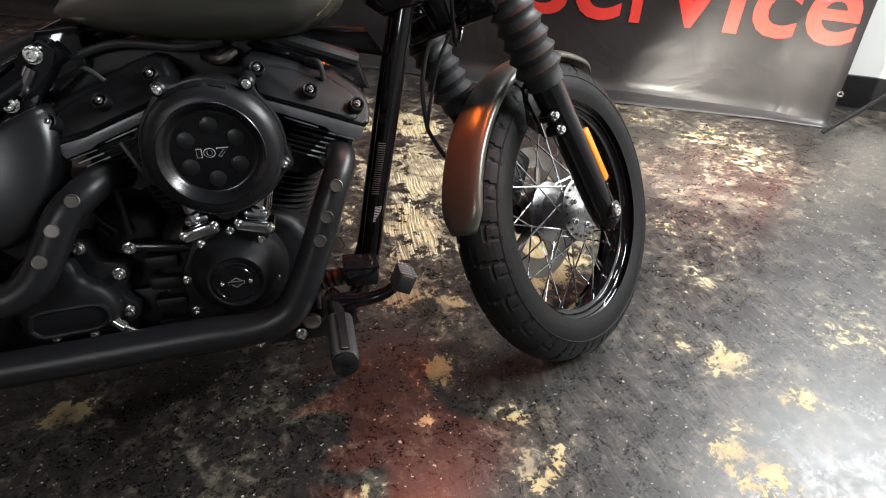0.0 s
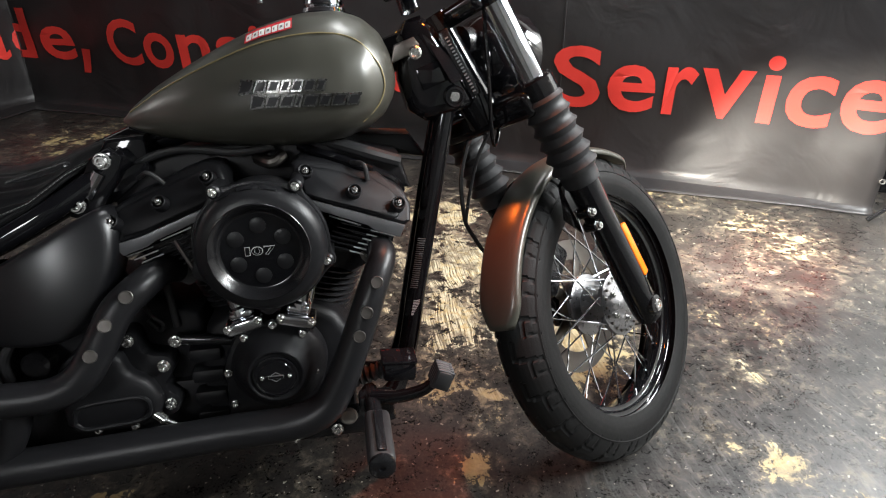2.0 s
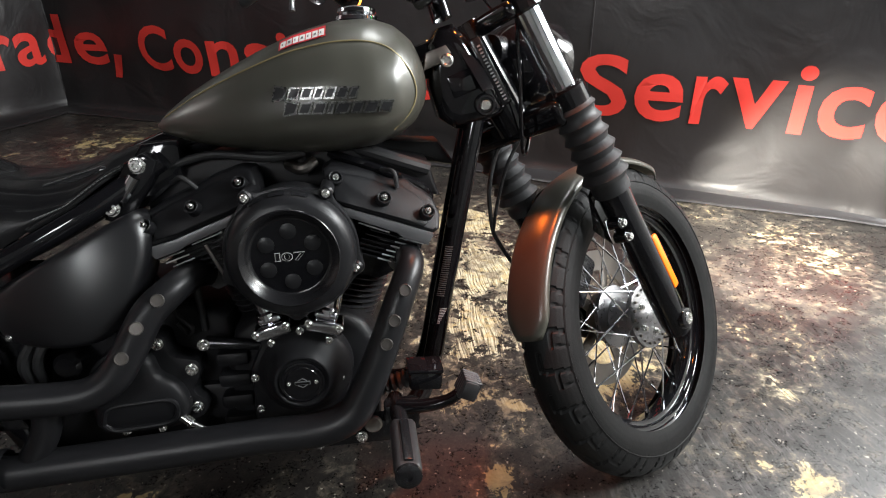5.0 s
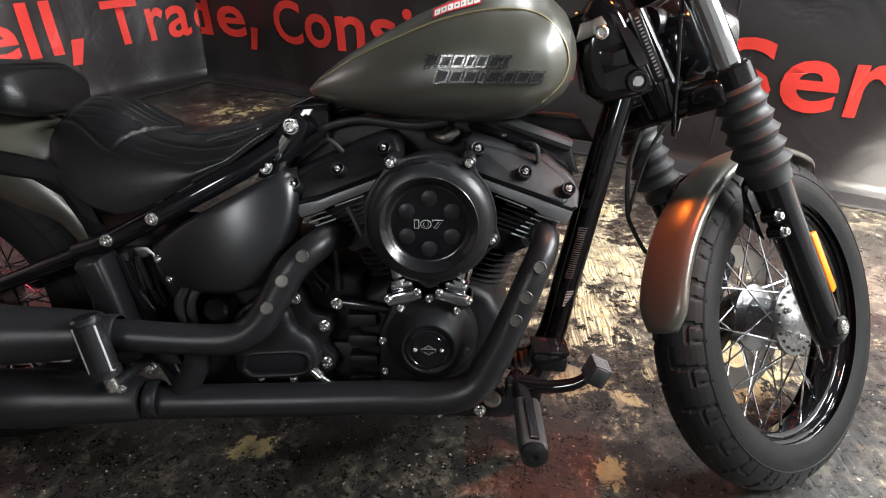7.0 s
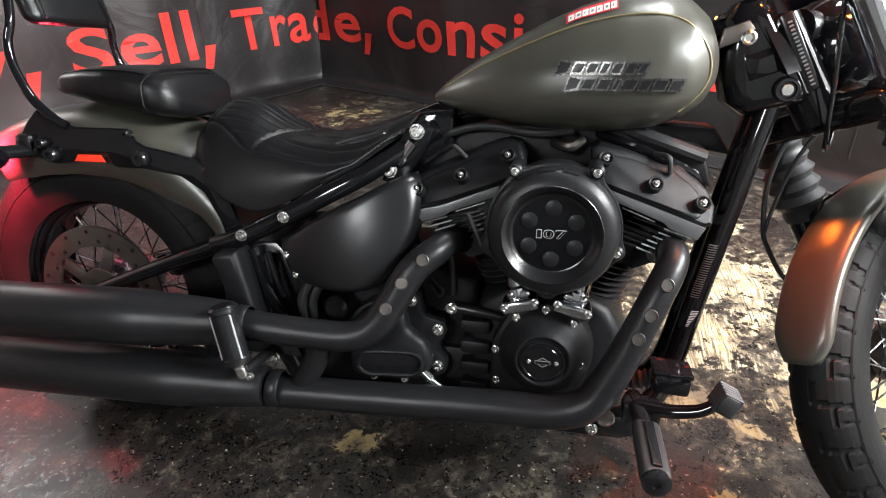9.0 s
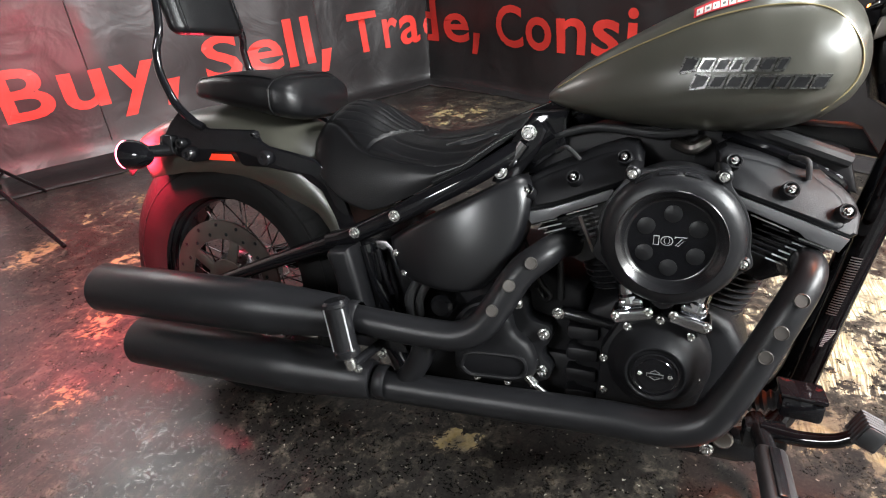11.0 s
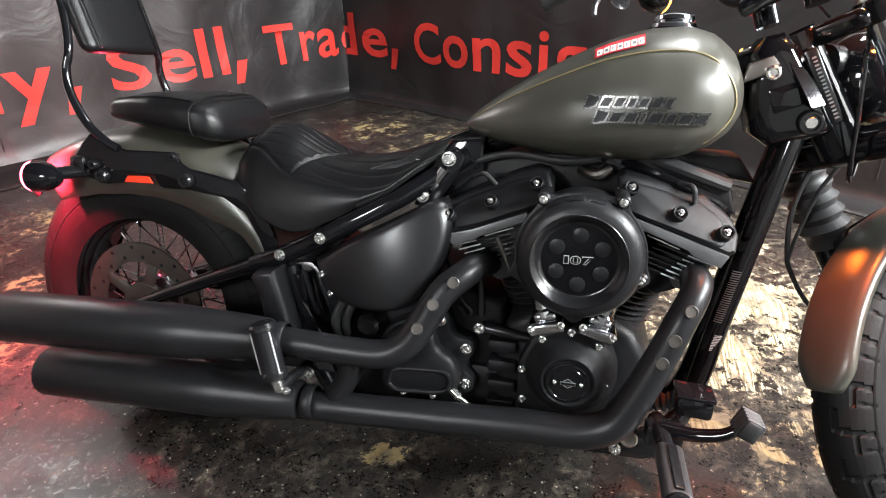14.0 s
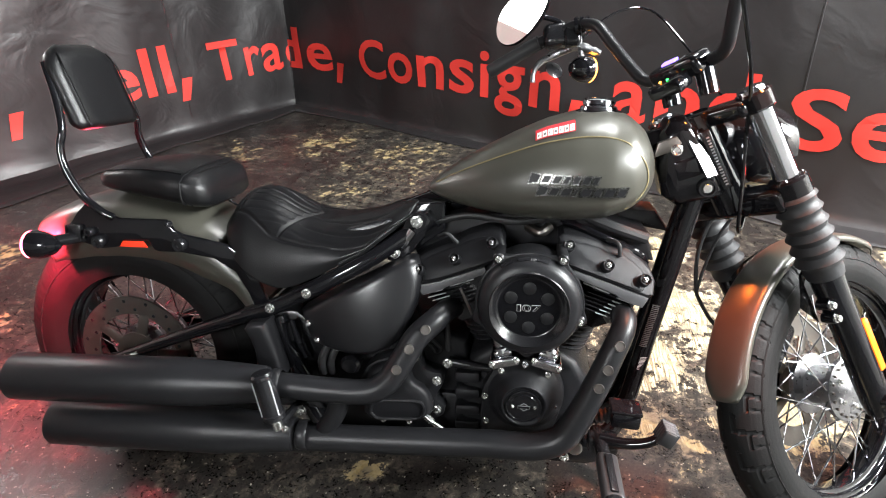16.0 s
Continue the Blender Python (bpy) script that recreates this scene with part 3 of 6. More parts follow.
    spin(bm, [(-0.052, 0.0), (-0.052, 0.012), (-0.046, 0.022), (-0.046, hub_r * 0.9), (-0.044, hub_r), (-0.034, hub_r), (-0.032, hub_r * 0.92), (-0.028, hub_r * 0.62), (0, hub_r * 0.55),
              (0.028, hub_r * 0.62), (0.032, hub_r * 0.92), (0.034, hub_r), (0.044, hub_r), (0.046, hub_r * 0.9), (0.05, 0.02), (0.052, 0)], n=48)
    part("hub", bm, M_ALU, rim, "bright cast hub with drilled flange")
    bm = bmesh.new()
    for k in range(20):
        a = 2 * math.pi * k / 20
        spin(bm, [(0, 0), (0, 0.0032), (0.004, 0.003), (0.004, 0)], (math.cos(a) * hub_r * 0.86, -0.0465, math.sin(a) * hub_r * 0.86), (0, -1, 0), 6)
    part("spoke_heads", bm, M_STEEL, rim)
    for k in range(5):
        a = 2 * math.pi * k / 5
        o = new("hub_bolt", BOLT)
        o.parent = rim
        o.matrix_basis = Matrix.Translation((math.cos(a) * hub_r * 0.55, -0.047, math.sin(a) * hub_r * 0.55))
    # spokes, laced across
    sm = None
    for k in range(spokes):
        side = -1 if k % 2 else 1
        a = 2 * math.pi * (k + 0.5) / spokes
        cross = radians(38) * (1 if (k // 2) % 2 else -1)
        p0 = Vector((math.cos(a + cross) * hub_r * 0.93, side * 0.040, math.sin(a + cross) * hub_r * 0.93))
        p1 = Vector((math.cos(a) * (rim_r - 0.024), side * 0.008, math.sin(a) * (rim_r - 0.024)))
        d = p1 - p0
        if sm is None:
            bm = bmesh.new()
            ln = d.length
            spin(bm, [(0, 0), (0, 0.0019), (ln * 0.88, 0.0017), (ln * 0.88, 0.0032), (ln, 0.0032), (ln, 0)], axis=(0, 0, 1), n=6)
            sm = finish("spoke", bm, M_CHROME)
        o = new("spoke", sm)
        o.parent = rim
        o.matrix_basis = Matrix.Translation(p0) @ d.to_track_quat("Z", "Y").to_matrix().to_4x4()
    # brake disc with drilled holes and carrier
    bm = bmesh.new()
    s = -1 if disc_y < 0 else 1
    spin(bm, [(disc_y - 0.0025, disc_r * 0.70), (disc_y - 0.0025, disc_r), (disc_y + 0.0025, disc_r), (disc_y + 0.0025, disc_r * 0.70), (disc_y - 0.0025, disc_r * 0.70)], n=64)
    disc = part("brake_disc", bm, M_STEEL, rim, "drilled steel brake disc")
    bm = bmesh.new()
    for k in range(5):
        a = 2 * math.pi * k / 5
        q = Matrix.Rotation(-a, 4, "Y")
        vs = box(bm, (disc_r * 0.50, 0.005, 0.026), (disc_r * 0.5, 0, 0), bevel=0.002)
        bmesh.ops.transform(bm, matrix=Matrix.Translation((0, disc_y, 0)) @ q, verts=vs)
    spin(bm, [(disc_y - 0.004, 0.02), (disc_y - 0.004, disc_r * 0.36), (disc_y + 0.004, disc_r * 0.36), (disc_y + 0.004, 0.02)], n=32)
    part("disc_carrier", bm, M_STEEL, disc)
    bm = bmesh.new()
    spin(bm, [(0, 0), (0, 0.0045), (0.0005, 0.004), (0.0005, 0)], axis=(0, s, 0), n=8)
    hole = finish("disc_hole", bm, M_SATIN)
    for k in range(30):
        a = 2 * math.pi * k / 30
        r = disc_r * (0.78 if k % 2 else 0.92)
        o = new("disc_hole", hole)
        o.parent = rim
        o.matrix_basis = Matrix.Translation((math.cos(a) * r, disc_y + s * 0.0026, math.sin(a) * r))
    return rim


def build_rear_wheel():
    build_wheel("rear_wheel", (0, 0, 0.325), 0.325, 0.150, 0.208, -0.075, 40, Matrix(), 0.062, 0.146)


def build_front_wheel():
    build_wheel("front_wheel", WHEEL_F, 0.328, 0.104, 0.243, 0.072, 40, TURN, 0.068, 0.150)
    bm = bmesh.new()
    c = WHEEL_F + Vector((-0.085, 0.075, 0.10))
    box(bm, (0.075, 0.06, 0.12), c, (0, 38, 0), bevel=0.012)
    box(bm, (0.05, 0.07, 0.03), c + Vector((0.01, 0, 0.03)), (0, 38, 0), bevel=0.006)
    part("brake_caliper", bm, M_SATIN, moto, "black front brake caliper", m=TURN)


# fuel tank
TX = [0.715, 0.735, 0.78, 0.84, 0.90, 0.96, 1.02, 1.08, 1.12, 1.15, 1.166, 1.173]
T_TOP = [0.742, 0.762, 0.794, 0.828, 0.858, 0.884, 0.901, 0.905, 0.893, 0.868, 0.835, 0.805]
T_BOT = [0.733, 0.722, 0.708, 0.697, 0.690, 0.686, 0.686, 0.693, 0.708, 0.730, 0.755, 0.780]
T_WID = [0.016, 0.040, 0.078, 0.112, 0.137, 0.153, 0.161, 0.160, 0.148, 0.120, 0.084, 0.045]


def tank_at(x, a, off=0.0):
    """A place on the tank at length x and angle a (0 at the right side, 90 on top)."""
    zt, zb, w = (np.interp(x, TX, q) for q in (T_TOP, T_BOT, T_WID))
    c, s = math.cos(radians(a)), math.sin(radians(a))
    zc = zb + 0.42 * (zt - zb)
    e = 0.82
    y = -(w + off) * math.copysign(abs(c) ** e, c)
    hz = (zt - zc) if s > 0 else (zc - zb)
    z = zc + (hz + off) * math.copysign(abs(s) ** (0.95 if s > 0 else 0.75), s)
    return Vector((x, y, z))


def build_tank():
    bm = bmesh.new()
    xs = []
    for a, b2 in zip(TX, TX[1:]):
        xs += list(np.linspace(a, b2, 5))[:-1]
    xs.append(TX[-1])
    # round the knots of the outline
    skin(bm, [[tank_at(x, a) for a in range(0, 360, 6)] for x in xs], True)
    for _ in range(2):
        bmesh.ops.smooth_vert(bm, verts=bm.verts, factor=0.5, use_axis_x=True, use_axis_y=True, use_axis_z=True)
    tank = part("fuel_tank", bm, M_PAINT, moto, "teardrop fuel tank in matte olive paint", angle=60)
    for sgn in (1, -1):
        line = [(0.735, 38), (0.80, 44), (0.88, 45), (0.96, 44), (1.04, 42), (1.10, 37), (1.135, 22), (1.148, 0), (1.138, -22), (1.11, -40)]
        pts = [tank_at(x, a, 0.0006) for x, a in line]
        bm = bmesh.new()
        tube(bm, [Vector((p.x, p.y * sgn, p.z)) for p in pts], 0.0013, 6, 8)
        part("pinstripe", bm, M_LINE, tank, "thin gold pinstripe")
    bm = bmesh.new()
    spin(bm, [(0, 0.036), (0.004, 0.038), (0.010, 0.036), (0.012, 0.030), (0.017, 0.033), (0.022, 0.032), (0.026, 0.026), (0.028, 0.0)], (1.062, 0, 0.898), (0.02, 0, 1), 40)
    part("filler_cap", bm, M_CHROME, tank, "round chrome filler cap")
    bm = bmesh.new()
    spin(bm, [(0, 0.046), (0.004, 0.045), (0.007, 0.036)], (1.062, 0, 0.896), (0.02, 0, 1), 40)
    part("filler_ring", bm, M_GLOSS, tank)
    # price sticker with printed bars
    bm = bmesh.new()
    skin(bm, [[tank_at(x, a, 0.0012) for a in (50, 54, 58, 62, 66)] for x in np.linspace(0.938, 1.012, 8)])
    st = part("sticker", bm, M_REDPRINT, tank, "small red and white sticker")
    for k in range(7):
        bm = bmesh.new()
        x0 = 0.941 + k * 0.0101
        skin(bm, [[tank_at(x, a, 0.0022) for a in (51, 54, 57, 60)] for x in (x0, x0 + 0.004, x0 + 0.0085)])
        part("sticker_field", bm, M_WHITE, st)
        bm = bmesh.new()
        skin(bm, [[tank_at(x, a, 0.0032) for a in (53, 56)] for x in (x0 + 0.0022, x0 + 0.0042 + 0.002 * (k % 2))])
        part("sticker_mark", bm, M_GREYPRINT, st)
    # raised badge: two slanted rows of plain blocks on a dark backing
    def on_side(x, z, off):
        zt, zb = np.interp(x, TX, T_TOP), np.interp(x, TX, T_BOT)
        zc = zb + 0.42 * (zt - zb)
        q = (z - zc) / ((zt - zc) if z > zc else (zc - zb))
        s2 = math.copysign(abs(q) ** (1 / (0.95 if q > 0 else 0.75)), q)
        return tank_at(x, math.degrees(math.asin(max(-1, min(1, s2)))), off)

    rows = [(0.926, 0.7795, 0.0165, [0.020, 0.017, 0.016, 0.013, 0.015, 0.016, 0.012]), (0.941, 0.7585, 0.0165, [0.020, 0.018, 0.019, 0.009, 0.021, 0.016, 0.020, 0.019])]
    for sgn in (1, -1):
        badge = None
        for r, (x, z0, hh, ws) in enumerate(rows):
            for k, wd in enumerate(ws):
                tall = 0.005 if k == 0 else 0.0
                for grow, o0, o1, mat in ((0.0004, -0.003, 0.0050, M_BADGE), (-0.0024, 0.003, 0.0054, M_MATTE)):
                    bm = bmesh.new()
                    vs = []
                    for off in (o0, o1):
                        for fx, fz in ((-grow, -grow - tall * 0.6), (wd + grow, -grow), (wd + grow + 0.006, hh + grow), (0.006 - grow, hh + grow + tall * 0.6)):
                            p = on_side(x + fx, z0 + fz, off)
                            vs.append(bm.verts.new((p.x, p.y * sgn, p.z)))
                    bm.faces.new(vs[4:])
                    bm.faces.new(vs[:4][::-1])
                    for q in range(4):
                        bm.faces.new((vs[q], vs[(q + 1) % 4], vs[4 + (q + 1) % 4], vs[4 + q]))
                    if badge is None:
                        badge = part("badge", bm, mat, tank, "raised dark metal badge of plain slanted tiles", smooth=False)
                    else:
                        part("badge_block", bm, mat, badge, smooth=False)
                x += wd + 0.0030
    return tank


def build_frame():
    bm = bmesh.new()
    for s in (-1, 1):
        tube(bm, [(1.268, s * 0.022, 0.765), (1.237, s * 0.026, 0.62), (1.197, s * 0.030, 0.42), (1.162, s * 0.036, 0.25), (1.12, s * 0.06, 0.185), (1.02, s * 0.10, 0.170),
                  (0.75, s * 0.12, 0.170), (0.52, s * 0.13, 0.185), (0.45, s * 0.13, 0.26), (0.43, s * 0.13, 0.36), (0.42, s * 0.13, 0.46)], 0.019, 16, 8)
    part("frame", bm, M_GLOSS, moto, "gloss black tubular frame")
    bm = bmesh.new()
    tube(bm, [(1.25, 0, 0.86), (1.05, 0, 0.79), (0.85, 0, 0.74), (0.70, 0, 0.69), (0.55, 0, 0.62)], 0.030, 16, 6)
    part("backbone", bm, M_GLOSS, moto)
    for s in (-1, 1):
        bm = bmesh.new()
        tube(bm, [(0.735, s * 0.085, 0.690), (0.69, s * 0.095, 0.660), (0.62, s * 0.125, 0.615), (0.53, s * 0.145, 0.567), (0.45, s * 0.150, 0.525), (0.38, s * 0.150, 0.492), (0.33, s * 0.145, 0.475)], 0.0175, 14, 6)
        rail = part("seat_rail", bm, M_GLOSS, moto, "gloss black seat rail")
        bm = bmesh.new()
        tube(bm, [(0.36, s * 0.13, 0.480), (0.20, s * 0.118, 0.418), (0.02, s * 0.105, 0.345), (-0.03, s * 0.105, 0.325)], [0.020, 0.016, 0.013, 0.012], 12, 5)
        tube(bm, [(0.42, s * 0.12, 0.33), (0.2, s * 0.112, 0.318), (-0.05, s * 0.105, 0.318)], [0.026, 0.02, 0.016], 12, 5)
        part("swing_arm", bm, M_GLOSS, moto, "gloss black swing arm")
        bm = bmesh.new()
        spin(bm, [(-0.012, 0), (-0.012, 0.014), (-0.008, 0.017), (0.012, 0.017), (0.012, 0)], (0, s * 0.12, 0.325), (0, s, 0), 6)
        part("axle_nut", bm, M_BOLT, moto)
    # frame junction under the tank, with its large bolts
    bm = bmesh.new()
    plate(bm, [(0.64, 0.60), (0.672, 0.59), (0.72, 0.655), (0.735, 0.69), (0.715, 0.705), (0.685, 0.69), (0.66, 0.645)], -0.108, -0.085, 0.005)
    part("frame_joint", bm, M_GLOSS, moto)
    bolts(moto, [(0.658, -0.112, 0.620), (0.706, -0.110, 0.686)], BOLT_X, "frame_bolt")
    bolts(moto, [(0.481, -0.166, 0.541), (0.398, -0.166, 0.503)], BOLT_L, "frame_bolt")
    bm = bmesh.new()
    tube(bm, [(0.672, -0.105, 0.632), (0.698, -0.105, 0.668)], 0.011, 12)
    part("frame_clamp", bm, M_CHROME, moto)
    # label stickers on the right down tube
    for z0, z1, mat, n in ((0.405, 0.505, M_GREYPRINT, 24), (0.350, 0.382, M_FIGURE, 10)):
        for k in range(n):
            z = z0 + (z1 - z0) * k / n
            x = np.interp(z, [0.25, 0.42, 0.62], [1.162, 1.197, 1.237])
            bm = bmesh.new()
            ang = (-138, -116, -94) if z0 > 0.4 else (-104, -86, -66)
            dz = (z1 - z0) / n * 0.45
            skin(bm, [[(x + q * 0.19 + 0.0202 * math.cos(radians(b3)), -0.030 + 0.0202 * math.sin(radians(b3)), z + q) for b3 in ang] for q in (0, dz)])
            part("label_bar", bm, mat, moto)
    # side stand on the far side
    bm = bmesh.new()
    tube(bm, [(1.02, 0.13, 0.17), (0.98, 0.21, 0.10), (0.955, 0.265, 0.062)], 0.012, 10)
    box(bm, (0.07, 0.04, 0.010), (0.955, 0.27, 0.055), (-10, 0, 0), bevel=0.004)
    part("side_stand", bm, M_SATIN, moto)


def build_seat():
    """Rider's saddle, lofted along its length, with sewn pleats."""
    X = [0.282, 0.292, 0.31, 0.335, 0.36, 0.39, 0.42, 0.455, 0.50, 0.55, 0.60, 0.65, 0.69, 0.708]
    TOP = [0.688, 0.708, 0.722, 0.730, 0.728, 0.714, 0.694, 0.676, 0.669, 0.673, 0.685, 0.702, 0.714, 0.708]
    SEAM_Y = [0.060, 0.074, 0.086, 0.096, 0.108, 0.124, 0.131, 0.134, 0.135, 0.133, 0.126, 0.103, 0.064, 0.030]
    SEAM_Z = [0.676, 0.690, 0.697, 0.694, 0.678, 0.656, 0.644, 0.640, 0.634, 0.626, 0.636, 0.672, 0.693, 0.700]
    LOW_Y = [0.095, 0.118, 0.136, 0.148, 0.153, 0.154, 0.154, 0.152, 0.148, 0.141, 0.130, 0.106, 0.066, 0.030]
    LOW_Z = [0.655, 0.632, 0.606, 0.582, 0.563, 0.549, 0.543, 0.551, 0.572, 0.600, 0.626, 0.664, 0.686, 0.694]
    fine = np.linspace(X[0], X[-1], 221)
    kern = np.exp(-np.linspace(-2, 2, 17) ** 2)
    kern /= kern.sum()
    soft = [np.convolve(np.pad(np.interp(fine, X, q), 8, mode="reflect", reflect_type="odd"), kern, mode="valid") for q in (TOP, SEAM_Y, SEAM_Z, LOW_Y, LOW_Z)]

    def seat_at(x, f, off=0.0):
        """f runs from 0 on the ridge over 0.6 on the shoulder seam to 1 on the lower edge."""
        t, sy, sz, ly, lz = (float(np.interp(x, fine, q)) for q in soft)
        g = abs(f)
        if g < 0.6:
            q = g / 0.6
            y, z = sy * q, t - (t - sz) * q ** 2.3
        else:
            q = (g - 0.6) / 0.4
            y, z = sy + (ly - sy) * q ** 0.8 + 0.006 * math.sin(q * math.pi), sz - (sz - lz) * (0.9 * q + 0.1 * q * q)
        return Vector((x, math.copysign(y + off, f), z + off * (1 if g < 0.6 else 0.3)))

    def dent(d, width):
        return max(0.0, 1 - abs(d) / width) ** 0.7

    bm = bmesh.new()
    rows = []
    for x in np.linspace(X[0], X[-1], 190):
        ring = []
        for k in range(0, 161):
            f = -1 + 2 * k / 160
            g = abs(f)
            p = seat_at(x, f)
            ay = abs(p.y)
            end = 0.474 - 0.50 * ay
            down = 0.0
            if g < 0.585 and 0.318 < x < end:
                q = (x - 0.318) / (end - 0.318)
                ph = (ay + 0.010 * q) / 0.0215
                down = 0.0050 * (1 - abs(math.sin(ph * math.pi))) ** 1.5 * min(1, 6 * q, 6 * (1 - q) + 0.5) - 0.0016
            if g < 0.6:
                down = max(down, 0.0045 * dent(x - end, 0.005), 0.0035 * dent(x - 0.316, 0.004))
            if x > end and g < 0.59:
                for y0, y1 in ((0.040, 0.060), (0.080, 0.098), (0.108, 0.118)):
                    s = (x - end) / (0.640 - end)
                    if 0 < s < 1:
                        down = max(down, 0.0028 * dent(ay - (y0 + (y1 - y0) * s + 0.012 * math.sin(s * 3.1)), 0.0045) * math.sin(s * 3.1) ** 0.4)
            down = max(down, 0.0042 * dent(g - 0.6, 0.022))
            p.z -= down
            if g > 0.58:
                p.y -= math.copysign(down * 0.6, f)
            p.z += 0.0022 * noise.noise(Vector((x * 16, f * 6, 0.7)))
            ring.append(p)
        rows.append(ring)
    skin(bm, rows)
    seat = part("saddle", bm, M_LEATHER, moto, "black sewn leather solo saddle with pleats", angle=80)
    md = seat.modifiers.new("thick", "SOLIDIFY")
    md.thickness = 0.004
    bm = bmesh.new()
    plate(bm, [(0.30, 0.63), (0.40, 0.565), (0.44, 0.560), (0.67, 0.680), (0.64, 0.685), (0.50, 0.645), (0.31, 0.66)], -0.09, 0.09, 0.01)
    part("saddle_pan", bm, M_SATIN, seat)
    for sgn in (-1, 1):
        # rolled edge with its row of stitches round the nose
        bm = bmesh.new()
        tube(bm, [seat_at(x, sgn * 0.985, 0.001) for x in np.linspace(0.545, 0.70, 12)], 0.0045, 8, 3)
        part("rolled_edge", bm, M_LEATHER, seat)
        bm = bmesh.new()
        for x in np.arange(0.555, 0.692, 0.0052):
            p = seat_at(x, sgn * 0.80, 0.0016)
            q = seat_at(x + 0.0034, sgn * 0.80, 0.0016)
            tube(bm, [p, q], 0.0008, 5)
        part("stitching", bm, M_GREYPRINT, seat)
    # pillion pad
    PX = [-0.018, -0.008, 0.012, 0.06, 0.115, 0.168, 0.214, 0.236, 0.250]
    PT = [0.756, 0.771, 0.780, 0.787, 0.790, 0.788, 0.781, 0.768, 0.742]
    PL = [0.742, 0.732, 0.728, 0.720, 0.711, 0.702, 0.694, 0.692, 0.700]
    PW = [0.06, 0.086, 0.100, 0.112, 0.120, 0.124, 0.122, 0.112, 0.090]
    bm = bmesh.new()
    rows = []
    for x in np.linspace(PX[0], PX[-1], 40):
        t, l, w = (float(np.interp(x, PX, q)) for q in (PT, PL, PW))
        rows.append([Vector((x, w * math.copysign(abs(math.cos(radians(a))) ** 0.6, math.cos(radians(a))), (t + l) / 2 + (t - l) / 2 * math.copysign(abs(math.sin(radians(a))) ** 0.6, math.sin(radians(a))))) for a in range(0, 360, 9)])
    skin(bm, rows, True)
    pad = part("pillion_pad", bm, M_LEATHER, moto, "black leather pillion pad with piped seams", angle=60)
    for x, mat in ((0.214, M_LEATHER), (0.226, M_LEATHER)):
        t, l, w = (float(np.interp(x, PX, q)) for q in (PT, PL, PW))
        bm = bmesh.new()
        pts = []
        for a in range(-30, 211, 12):
            pts.append((x - 0.012 * math.cos(radians(a)) ** 2, (w + 0.001) * math.copysign(abs(math.cos(radians(a))) ** 0.6, math.cos(radians(a))), (t + l) / 2 + ((t - l) / 2 + 0.001) * math.copysign(abs(math.sin(radians(a))) ** 0.6, math.sin(radians(a)))))
        tube(bm, pts, 0.0022, 6, 2)
        part("piping", bm, mat, pad)
    for sgn in (-1, 1):
        bm = bmesh.new()
        pts = []
        for x in np.linspace(-0.010, 0.20, 16):
            t, l, w = (float(np.interp(x, PX, q)) for q in (PT, PL, PW))
            pts.append((x, sgn * (w + 0.0008) * math.cos(radians(40)) ** 0.6, (t + l) / 2 + ((t - l) / 2 + 0.0008) * math.sin(radians(40)) ** 0.6))
        tube(bm, pts, 0.0018, 6, 3)
        part("piping", bm, M_LEATHER, pad)
    # backrest on its sissy bar
    bm = bmesh.new()
    rows = []
    for k in range(24):
        f = k / 23
        z = 0.862 + 0.175 * f
        w = 0.100 * (1 - max(0, (f - 0.62) / 0.38) ** 3.0 * 0.50) * (1 - max(0, (0.08 - f) / 0.08) ** 2 * 0.12)
        d = 0.024 * (1 - max(0, (f - 0.85) / 0.15) ** 2 * 0.75) * (1 - max(0, (0.08 - f) / 0.08) ** 2 * 0.5)
        cx = -0.030 - 0.055 * f
        rows.append([Vector((cx + d * math.copysign(abs(math.sin(radians(a))) ** 0.7, math.sin(radians(a))), w * math.copysign(abs(math.cos(radians(a))) ** 0.5, math.cos(radians(a))), z)) for a in range(0, 360, 12)])
    skin(bm, rows, True)
    back = part("backrest", bm, M_LEATHER, moto, "padded black leather backrest", angle=60)
    for y in (-0.082, 0.082):
        bm = bmesh.new()
        tube(bm, [(-0.006, y, 0.872), (-0.024, y, 0.93), (-0.045, y, 0.99), (-0.062, y * 0.9, 1.02)], 0.002, 6, 4)
        part("piping", bm, M_LEATHER, back)
    for s in (-1, 1):
        bm = bmesh.new()
        tube(bm, [(-0.085, s * 0.088, 1.00), (-0.060, s * 0.105, 0.925), (-0.046, s * 0.122, 0.868), (-0.052, s * 0.130, 0.830), (-0.044, s * 0.136, 0.785), (-0.015, s * 0.138, 0.730), (0.022, s * 0.138, 0.696), (0.045, s * 0.134, 0.682)], 0.0085, 12, 8)
        part("sissy_bar", bm, M_GLOSS, moto, "gloss black sissy bar")


